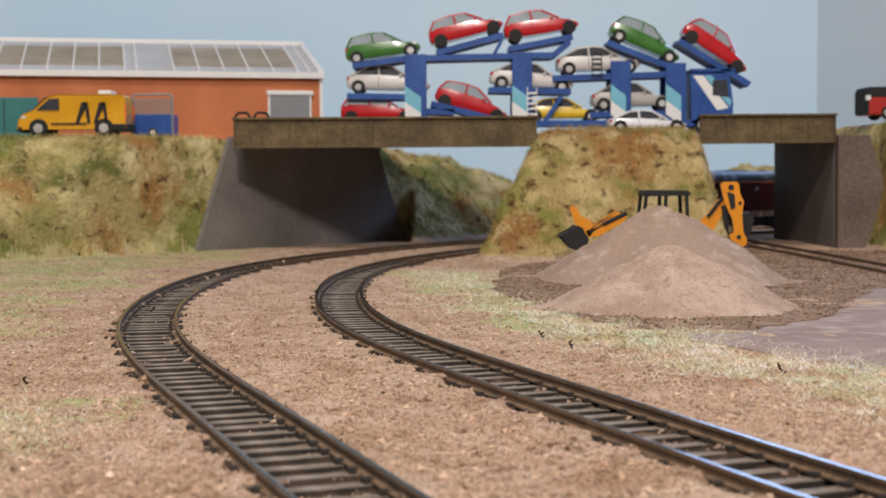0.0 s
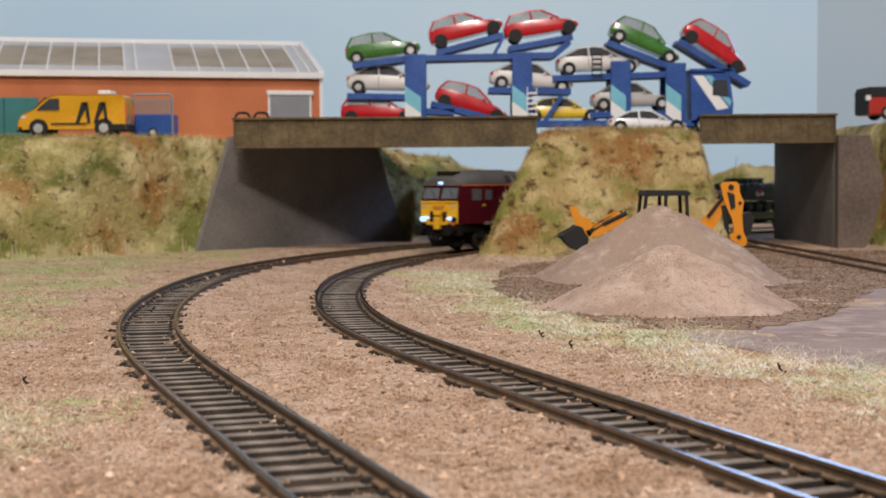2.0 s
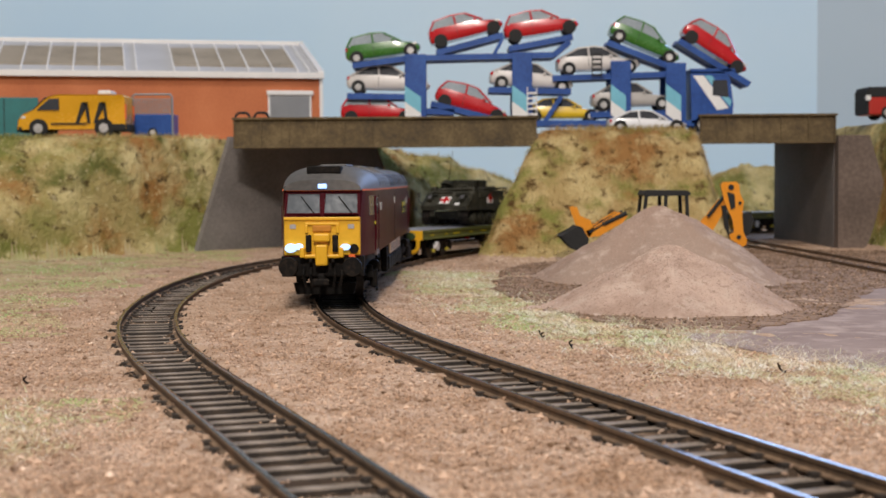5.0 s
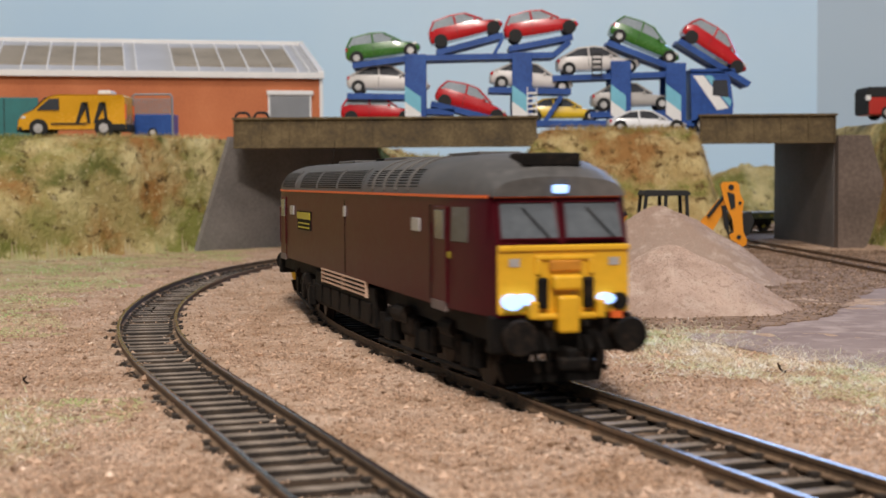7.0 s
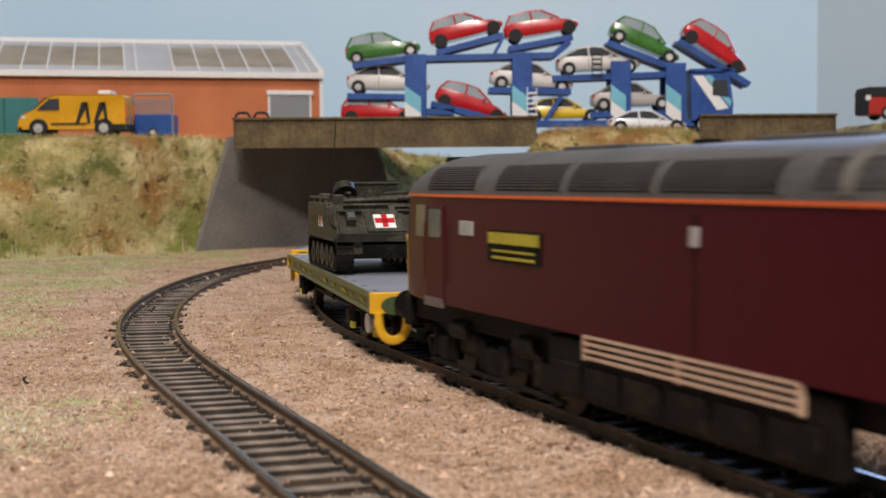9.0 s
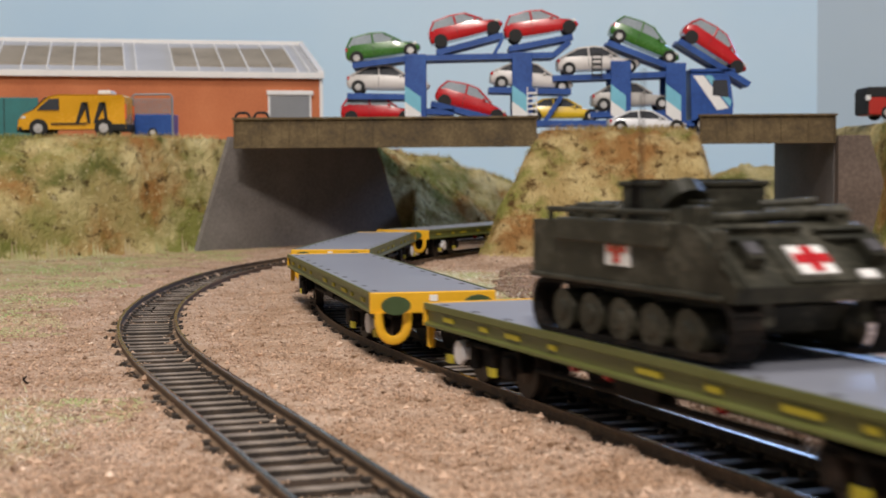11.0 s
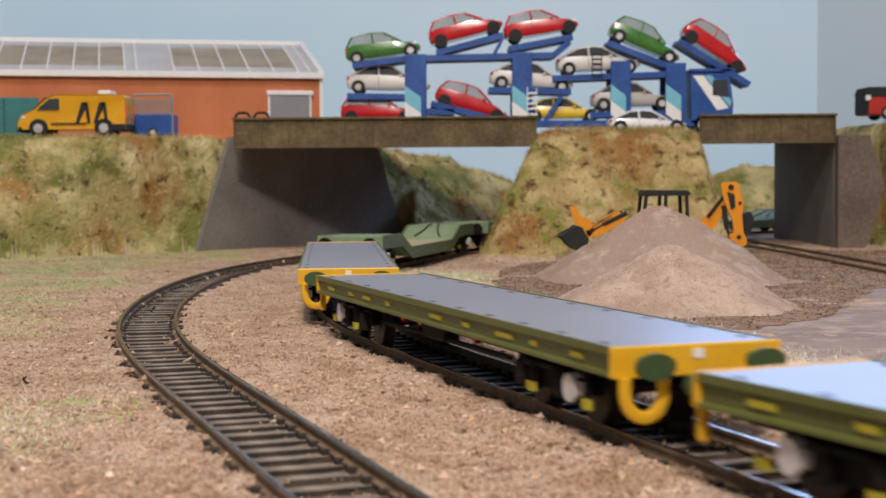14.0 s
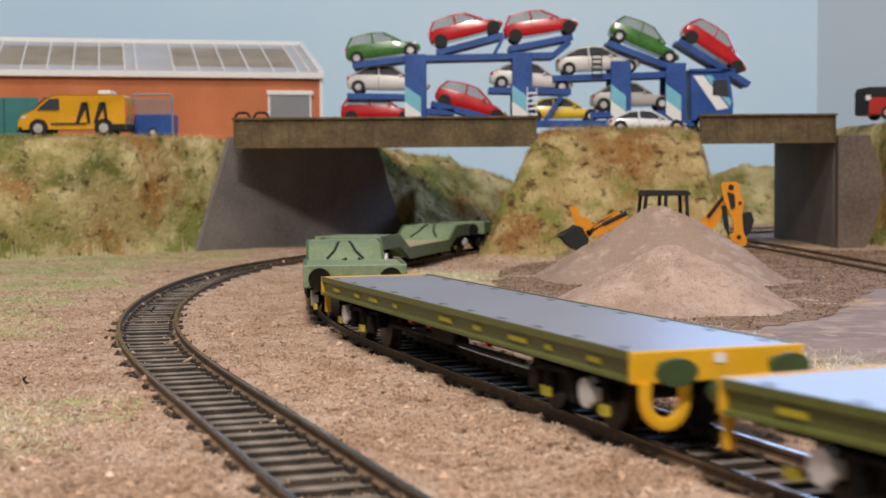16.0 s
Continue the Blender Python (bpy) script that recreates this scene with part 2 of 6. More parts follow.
def line_gap(x, y, lx, ly):
    """Distance to a centre line and the side of it (positive on the left, the far side)."""
    sel = slice(0, None, 5)
    lx, ly, la = lx[sel], ly[sel], PA[sel]
    best = np.full(x.shape, 9.0)
    side = np.zeros(x.shape)
    for px, py, a in zip(lx, ly, la):
        dx, dy = x - px, y - py
        d = dx * dx + dy * dy
        m = d < best
        best = np.where(m, d, best)
        side = np.where(m, -math.sin(a) * dx + math.cos(a) * dy, side)
    return np.sqrt(best), side


def value_noise(x, y, f, seed):
    rs = np.random.RandomState(seed)
    t = rs.rand(64, 64)
    u, v = x * f + 31.7, y * f + 17.3
    i, j = np.floor(u).astype(int), np.floor(v).astype(int)
    a, b = smooth(u - i), smooth(v - j)
    g = lambda p, q: t[p % 64, q % 64]
    return (g(i, j) * (1 - a) + g(i + 1, j) * a) * (1 - b) + (g(i, j + 1) * (1 - a) + g(i + 1, j + 1) * a) * b - 0.5


W1, W2 = (-0.167, 0.97), (-0.0275, 1.13)  # foot of the left abutment


def bank_height(x, y):
    nz = value_noise(x, y, 22, 1) * 0.6 + value_noise(x, y, 55, 2) * 0.3 + value_noise(x, y, 130, 3) * 0.15
    dB, sB = line_gap(x, y, PX, PY)
    dA, sA = line_gap(x, y, AX, AY)
    # left bank, ending at the abutment
    lim = np.interp(x, [-1.6, -0.5, -0.30, -0.16], [0.86, 0.90, 0.925, 0.955])
    wid = np.interp(x, [-0.6, -0.30, -0.19], [0.20, 0.13, 0.05])
    h = 1 - smooth((lim - y) / wid + nz * 0.35)
    side = (W2[0] - W1[0]) * (y - W1[1]) - (W2[1] - W1[1]) * (x - W1[0])
    behind = smooth(side / 0.213 / 0.004 - 1.0)
    tail = smooth(1.0 - (x + 0.058) / 0.035 + (y - 1.1) * 1.2)
    left = TOP * h * np.where(y < 1.10, behind, np.minimum(behind, tail)) * (x < 0.05)
    # middle bank between the bridges
    d = np.sqrt((np.maximum(0.047 + sB, 0) / 0.030) ** 2 + (np.maximum(x - 0.157, 0) / 0.026) ** 2 + (np.maximum(0.920 - y, 0) / 0.110) ** 2)
    mid = (TOP + .0025) * (1 - smooth(d * 0.95 + nz * 0.20)) * (y < 1.09) * (sB < 0)
    # right bank
    d = np.sqrt((np.maximum(0.303 - x, 0) / 0.024) ** 2 + (np.maximum(0.93 - y, 0) / 0.11) ** 2)
    right = (TOP + 0.0085) * (1 - smooth(d + nz * 0.25)) * (y < 1.12)
    # far bank behind the tracks
    top = np.interp(x, [-0.12, -0.05, 0.0, 0.09, 0.2, 0.25, 0.30, 0.6], [0.076, 0.070, 0.062, 0.034, 0.030, 0.037, 0.057, 0.060])
    far = top * smooth((sA - 0.036) / 0.10 + nz * 0.3) * (sA > 0) * (y > 1.0) * (x > -0.10)
    far = far * np.where(x < W2[0] + .004, behind, 1.0)
    clear = smooth((np.minimum(dA, dB) - 0.024) / 0.012)
    hh = np.maximum.reduce([left, mid, right, far])
    hh = np.where(hh == left, hh, hh * clear)
    fuzz = np.clip(hh / 0.03, 0, 1) * (hh < TOP - 0.002)
    return hh, (nz * 0.011 + value_noise(x, y, 70, 41) * .006 + value_noise(x, y, 190, 42) * .0035) * fuzz


def ground_z(x, y):
    h, b = bank_height(x, y)
    base = GROUND + value_noise(x, y, 40, 7) * 0.0012 + value_noise(x, y, 160, 8) * 0.0006
    # ballast lies up to the sleepers' tops outside the rails, lower between them
    d = np.minimum(line_gap(x, y, PX, PY)[0], line_gap(x, y, AX, AY)[0])
    base = base + smooth((d - .0112) / .0025) * (.0017 - .0008 * smooth((d - .017) / .006)) - .0009 * smooth((.0085 - d) / .002)
    return base + h + b, h


def sheet(x0, x1, nx, y0, y1, ny):
    gx, gy = np.meshgrid(np.linspace(x0, x1, nx), np.linspace(y0, y1, ny))
    z, h = ground_z(gx, gy)
    v = np.stack([gx.ravel(), gy.ravel(), z.ravel()], 1)
    i = np.arange(nx * ny).reshape(ny, nx)
    f = np.stack([i[:-1, :-1].ravel(), i[:-1, 1:].ravel(), i[1:, 1:].ravel(), i[1:, :-1].ravel()], 1)
    return v, f, h


VERGE = [(-.002, .73), (.012, .60), (.033, .50), (.053, .43), (.073, .372), (.093, .322), (.116, .27), (.145, .21)]


def ground_mesh():
    v, f, h = sheet(-0.62, 0.52, 560, 0.10, 1.50, 680)
    me = bpy.data.meshes.new("ground")
    me.from_pydata(v.tolist(), [], f.tolist())
    me.materials.append(M_BALLAST)
    me.materials.append(M_TURF)
    me.materials.append(M_MOSS)
    hv = h.ravel()[f].mean(1)
    c = v[f].mean(1)
    mn = value_noise(c[:, 0], c[:, 1], 30, 51) * .05 + value_noise(c[:, 0], c[:, 1], 90, 52) * .03
    moss = ((c[:, 0] + mn < -.142) & (c[:, 1] > .42)) | ((c[:, 0] + mn * .5 < -.076) & (np.abs(c[:, 1] - .25) < .06))
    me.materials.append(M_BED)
    me.materials.append(M_STRAW)
    strip = np.full(len(c), 9.0)
    for p, q in zip(VERGE, VERGE[1:]):
        p, q = np.array(p), np.array(q)
        t = np.clip(((c[:, :2] - p) @ (q - p)) / ((q - p) @ (q - p)), 0, 1)
        strip = np.minimum(strip, np.linalg.norm(c[:, :2] - p - t[:, None] * (q - p), axis=1))
    moss |= strip + mn * .5 < .019
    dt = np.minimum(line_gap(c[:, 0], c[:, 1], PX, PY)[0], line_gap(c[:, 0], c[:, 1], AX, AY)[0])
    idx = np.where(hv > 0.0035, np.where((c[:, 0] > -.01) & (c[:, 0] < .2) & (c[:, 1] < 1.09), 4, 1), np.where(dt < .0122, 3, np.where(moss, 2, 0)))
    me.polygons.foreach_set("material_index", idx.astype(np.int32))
    me.polygons.foreach_set("use_smooth", np.ones(len(f), bool))
    ob = new("ground", me)
    tagged(ob, "brown ballast ground rising into scrubby turf banks", "ground", kind="structure")
    # the baseboard goes on out of view
    bm = bmesh.new()
    for a in ((-2.5, -0.62, -1.6, 2.0), (0.52, 4.2, -1.6, 2.0), (-0.62, 0.52, -1.6, 0.10), (-0.62, 0.52, 1.5, 2.0)):
        bm.faces.new([bm.verts.new(p) for p in ((a[0], a[2], GROUND - 0.001), (a[1], a[2], GROUND - 0.001), (a[1], a[3], GROUND - 0.001), (a[0], a[3], GROUND - 0.001))])
    tagged(part("ground", bm, M_BALLAST), "plain brown baseboard around the track", "ground", kind="structure")


ground_mesh()


# ---- painted backdrop boards behind the layout ----
def board(name, p, q, z0, z1, material, label):
    bm = bmesh.new()
    d = Vector((q[0] - p[0], q[1] - p[1], 0)).normalized()
    n = Vector((-d.y, d.x, 0)) * 0.012
    prof = [(p[0], p[1]), (q[0], q[1]), (q[0] + n.x, q[1] + n.y), (p[0] + n.x, p[1] + n.y)]
    prism(bm, prof, z0, z1, "z")
    return tagged(part(name, bm, material), label, "backdrop", kind="structure")


board("backdrop", (-2.4, 1.55), (0.402, 1.55), -0.01, 0.262, M_SKY, "pale blue painted sky backdrop board")
board("backdrop", (0.402, 1.55), (4.1, 1.47), -0.01, 0.262, M_SKYR, "grey-blue painted sky backdrop board")


# ---- track ----
def sweep(prof, s0, s1, off, ds, path=along):
    rings = []
    n = int((s1 - s0) / ds) + 1
    for i in range(n + 1):
        x, y, a = path(s0 + (s1 - s0) * i / n, off)
        rings.append([(x - u * math.sin(a), y + u * math.cos(a), z) for u, z in prof])
    return rings


RAIL = [(-.0011, -.0026), (-.0011, -.0022), (-.0003, -.0019), (-.0003, -.0009), (-.00055, -.0007), (-.00055, -.00012), (.00055, -.00012), (.00055, -.0007),
        (.0003, -.0009), (.0003, -.0019), (.0011, -.0022), (.0011, -.0026)]
HEAD = [(-.0005, -.00018), (-.0005, -.00003), (-.00035, 0), (.00035, 0), (.0005, -.00003), (.0005, -.00018)]


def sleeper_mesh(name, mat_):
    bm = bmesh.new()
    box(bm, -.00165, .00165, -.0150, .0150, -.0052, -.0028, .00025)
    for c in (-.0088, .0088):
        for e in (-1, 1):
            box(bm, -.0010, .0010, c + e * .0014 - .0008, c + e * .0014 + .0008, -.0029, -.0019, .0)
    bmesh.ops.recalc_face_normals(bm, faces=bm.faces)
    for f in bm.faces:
        # Tops take the paler colour, every other face the shade-darkened one.
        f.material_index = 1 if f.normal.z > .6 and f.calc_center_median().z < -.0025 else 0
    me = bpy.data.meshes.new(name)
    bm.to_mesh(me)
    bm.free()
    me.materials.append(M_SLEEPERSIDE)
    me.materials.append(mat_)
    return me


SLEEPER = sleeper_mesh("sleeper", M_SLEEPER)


def track(name, label, off, s0, s1, path=along, near=(-0.1, 1.1)):
    root = new(name)
    tagged(root, label, "railway track", group="tracks")
    for side in (-.0088, .0088):
        bm = bmesh.new()
        loft(bm, sweep(RAIL, s0, s1, off + side, .012, path))
        rail = part("rail", bm, M_RAILSIDE, root, "rust-brown rail", 40)
        bm = bmesh.new()
        loft(bm, sweep(HEAD, s0, s1, off + side, .012, path))
        part("rail_head", bm, M_RAILTOP, rail, "worn bright rail head", 40)
    pitch = 0.0084
    for i in range(int((s1 - s0) / pitch)):
        s = s0 + i * pitch
        x, y, a = path(s, off)
        jz = random.uniform(-.0003, .0001)
        if near[0] < s < near[1]:
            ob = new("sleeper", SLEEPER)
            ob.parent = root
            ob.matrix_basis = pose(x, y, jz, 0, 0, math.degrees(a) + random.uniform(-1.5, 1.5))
    # out of near view the sleepers are one joined piece
    v, f = [], []
    for i in range(int((s1 - s0) / pitch)):
        s = s0 + i * pitch
        if near[0] < s < near[1]:
            continue
        x, y, a = path(s, off)
        c, n = math.cos(a), math.sin(a)
        k = len(v)
        for z in (-.0050, -.0028):
            for u, w in ((-.00165, -.015), (.00165, -.015), (.00165, .015), (-.00165, .015)):
                v.append((x + c * u - n * w, y + n * u + c * w, z))
        f += [(k, k + 1, k + 5, k + 4), (k + 1, k + 2, k + 6, k + 5), (k + 2, k + 3, k + 7, k + 6), (k + 3, k, k + 4, k + 7), (k + 4, k + 5, k + 6, k + 7)]
    if v:
        rest = tagged(soup("far_sleepers", v, f, M_SLEEPER), kind="stuff")
        rest.parent = root
    return root


def siding_path(s, off):
    a = math.pi / 2 + 0.02
    return 0.229 - 0.02 * s - off * math.sin(a), 0.25 + s, a


track("inner_track", "model railway track with dark sleepers in tan ballast", 0.0, -1.38, 3.9)
track("outer_track", "model railway track with dark weathered sleepers, curving beside another", 0.067, -0.30, 3.9)
track("siding_track", "straight model railway siding running under a bridge", 0.0, 0.0, 0.85, siding_path, (0.3, 0.85))


# ---- bridges ----
def abutment(name, foot, top, zt, depth, label):
    """A wall with sloping ends on a line of its feet; depth goes back behind its face."""
    f0, f1, t0, t1 = Vector((*foot[0], GROUND - .004)), Vector((*foot[1], GROUND - .004)), Vector((*top[0], zt)), Vector((*top[1], zt))
    d = (f1 - f0).normalized()
    n = Vector((-d.y, d.x, 0)) * depth
    bm = bmesh.new()
    loft(bm, [[f0, f1, t1, t0], [f0 + n, f1 + n, t1 + n, t0 + n]])
    return tagged(part(name, bm, M_CONCRETE), label, "bridge abutment", kind="structure")


abutment("abutment_wall", (W1, W2), ((-0.1455, 0.995), (-0.052, 1.102)), TOP - .001, 0.004, "dark grey sloping concrete bridge abutment")


def girder(x0, x1, y, z0, z1, label):
    root = new("bridge_girder")
    tagged(root, label, "bridge girder", group="bridge girders")
    root.location = (x0, y, z0)
    L, h = x1 - x0, z1 - z0
    boxpart("web", (0, L, .0012, .0035, .001, h - .001), M_GIRDER, root)
    boxpart("flange", (-.0008, L + .0008, -.0012, .0045, h - .0016, h), M_GIRDER, root, "dusty top flange", .0003)
    boxpart("flange", (0, L, -.0002, .0045, 0, .0016), M_GIRDER, root, "", .0003)
    n = max(3, int(round(L / .0178)))
    for i in range(n + 1):
        x = min(max(L * i / n, .0005), L - .0005)
        boxpart("stiffener", (x - .0004, x + .0004, -.0003, .0012, .0016, h - .0016), M_GIRDER, root)
    return root


girder(-0.1385, 0.0628, 0.958, 0.0662, 0.0866, "brown weathered plate girder with vertical stiffeners")
girder(0.1712, 0.2612, 0.958, 0.0672, 0.0868, "shorter brown plate girder with vertical stiffeners")

bm = bmesh.new()
for a, b in ((-0.1385, 0.075), (0.16, 0.2612)):
    box(bm, a, b, 0.9626, 1.06, TOP - .0045, TOP - .001)
# Deck extended past the road, out of view, to shade the train behind.
box(bm, -0.1385, 0.2612, 1.06, 1.15, TOP - .0045, TOP - .001)
tagged(part("road_deck", bm, M_ROAD), "grey road deck carried over the railway, with an unseen shading strip behind", "road", kind="structure")
bm = bmesh.new()
box(bm, 0.2612, 0.27, 0.9632, 1.136, GROUND - .002, TOP - .0046)
tagged(part("abutment_wall", bm, M_CONCRETE), "upright dark grey concrete bridge abutment", "bridge abutment", kind="structure")
bm = bmesh.new()
prism(bm, [(0.2615, GROUND - .002), (0.306, GROUND - .002), (0.282, TOP - .004), (0.2615, TOP - .004)], 0.953, 0.9630, "y")
tagged(part("wing_wall", bm, M_WING), "sloping grey-brown wing wall beside the bridge", "retaining wall", kind="structure")


# ---- heaps of ballast ----
def heap(cx, cy, core, spread, height, seed, label, stone):
    """A rounded cone of tipped stone with a thin skirt around it."""
    nr, na = 60, 130
    v, f = [(cx, cy, GROUND + height)], []
    rs = np.random.RandomState(seed)
    ph = rs.rand(6) * 6.28
    a0 = .16
    for i in range(1, nr + 1):
        for j in range(na):
            a = 2 * math.pi * j / na
            w = 1 + .05 * math.sin(2 * a + ph[0]) + .04 * math.sin(3 * a + ph[1]) + .03 * math.sin(7 * a + ph[2])
            r = spread * i / nr
            t = r / core
            cone = max(0.0, 1 - (math.sqrt(t * t + a0 * a0) - a0) / (math.sqrt(1 + a0 * a0) - a0))
            z = height * (.90 * (math.sqrt(cone * cone + .004) - .0632) / .938 + .10 * max(0, 1 - i / nr)) if i < nr else -.001
            x, y = cx + r * w * math.cos(a), cy + r * w * math.sin(a)
            z += (noise.noise((x * 60, y * 60, seed)) * .0020 + noise.noise((x * 220, y * 220, seed)) * .0007) * min(1, (1 - i / nr) * 5)
            v.append((x, y, GROUND + z))
    for j in range(na):
        f.append((0, 1 + j, 1 + (j + 1) % na))
    for i in range(nr - 1):
        for j in range(na):
            a, b = 1 + i * na + j, 1 + i * na + (j + 1) % na
            f.append((a, a + na, b + na, b))
    ob = soup("gravel_mound", v, f, stone)
    ob.data.polygons.foreach_set("use_smooth", [True] * len(f))
    return tagged(ob, label, "gravel heap", group="gravel heaps"), v


HEAPS = [heap(0.1015, 0.668, 0.060, 0.084, 0.0350, 3, "tall conical heap of pinkish-brown crushed stone", M_PILESHADE),
         heap(0.0835, 0.520, 0.046, 0.068, 0.0232, 5, "low rounded heap of pinkish-brown crushed stone", M_PILE)]


def apron(name, outline, z, material, label, category):
    """A low spread of earth with a ragged rim."""
    pts = []
    n = len(outline)
    for i in range(n):
        p, q = Vector(outline[i]), Vector(outline[(i + 1) % n])
        m = max(2, int((q - p).length / .004))
        for k in range(m):
            c = p.lerp(q, k / m)
            d = noise.noise((c.x * 90, c.y * 90, z * 1000)) * .006 + noise.noise((c.x * 320, c.y * 320, 3)) * .002
            t = (q - p).normalized()
            pts.append((c.x - t.y * d, c.y + t.x * d))
    bm = bmesh.new()
    prism(bm, pts, GROUND - .002, z, "z")
    bmesh.ops.triangulate(bm, faces=[f for f in bm.faces if len(f.verts) > 4])
    return tagged(part(name, bm, material), label, category, kind="structure")


YARD = [(.070, .418), (.102, .350), (.2, .25), (.37, .3), (.37, .68), (.19, .68), (.1, .55)]


def inside(poly, p):
    """Which of the points lie within an outline."""
    hitin = np.zeros(len(p), bool)
    for (x0, y0), (x1, y1) in zip(poly, poly[1:] + poly[:1]):
        hit = (y0 > p[:, 1]) != (y1 > p[:, 1])
        hitin ^= hit & (p[:, 0] < (x1 - x0) * (p[:, 1] - y0) / (y1 - y0 + 1e-9) + x0)
    return hitin


apron("yard", YARD, GROUND + .0012, M_YARD, "trodden purplish-brown earth yard", "yard")
SOIL = [(.030, .74), (.022, .62), (.040, .50), (.066, .440), (.094, .440), (.130, .480), (.150, .535), (.180, .60), (.31, .66), (.31, .90), (.19, .93), (.05, .80)]
apron("soil_bed", SOIL, GROUND + .0015, M_SOIL, "dark brown crumbly soil under the stone heaps", "soil")


# ---- on the road: cars, transporter, van, shed; at the heaps: digger ----
M_GREEN = mat("green_car_paint", tone((.045, .165, .022), .06), .25, coat=.3, scale=60, bump=0)
M_SILVER = mat("silver_car_paint", tone((.62, .58, .55), .05), .3, coat=.3, scale=60, bump=0)
M_GREYCAR = mat("grey_car_paint", tone((.42, .39, .36), .06), .3, coat=.3, scale=60, bump=0)
M_WHITECAR = mat("white_car_paint", tone((.74, .74, .76), .04), .3, coat=.3, scale=60, bump=0)
M_CARYEL = mat("yellow_car_paint", tone((.72, .47, .02), .05), .3, coat=.3, scale=60, bump=0)
M_CARGLASS = mat("car_glass", tone((.045, .045, .05), .2), .1, scale=60, bump=0, spec=.8)
M_CLEARGLASS = mat("pale_car_glass", tone((.30, .34, .37), .2), .12, scale=60, bump=0, spec=.8)
M_TYRE = mat("tyre_rubber", tone((.014, .014, .014), .2), .8, bump=0)
M_RIM = mat("silver_rim", tone((.62, .60, .58), .1), .35, metal=.5, bump=0)
M_BLUE = mat("blue_transporter_paint", [(.008, .045, .20), (.012, .065, .28), (.02, .09, .34)], .4, scale=60, fine=500, bump=.03)
M_CYAN = mat("pale_blue_band", tone((.18, .48, .60), .08), .4, bump=0)
M_VAN = mat("amber_van_paint", tone((.70, .34, .010), .05), .25, coat=.3, scale=60, bump=0)
M_DIGGER = mat("digger_orange", tone((.75, .27, .01), .08), .4, scale=90, bump=.05)
M_MESH = mat("grey_wire_mesh", tone((.26, .27, .28), .1), .5, metal=.4, bump=0)
M_REDVAN = mat("red_van_paint", tone((.45, .03, .02), .06), .35, bump=0)


def wheel(parent, x, y, r, side, w=.0030, rim=True):
    bm = bmesh.new()
    tube(bm, (x, y - w / 2, r), (x, y + w / 2, r), r, n=20)
    tyre = part("wheel", bm, M_TYRE, parent, "", 40)
    if rim:
        bm = bmesh.new()
        tube(bm, (x, y, r), (x, y + side * (w / 2 + .0002), r), r * .66, r * .60, n=16)
        for k in range(5):
            t = k * 2 * math.pi / 5
            tube(bm, (x, y + side * (w / 2 + .0002), r), (x + math.cos(t) * r * .55, y + side * (w / 2 + .0003), r + math.sin(t) * r * .55), r * .10, n=6)
        part("rim", bm, M_RIM, tyre, "silver spoked rim")


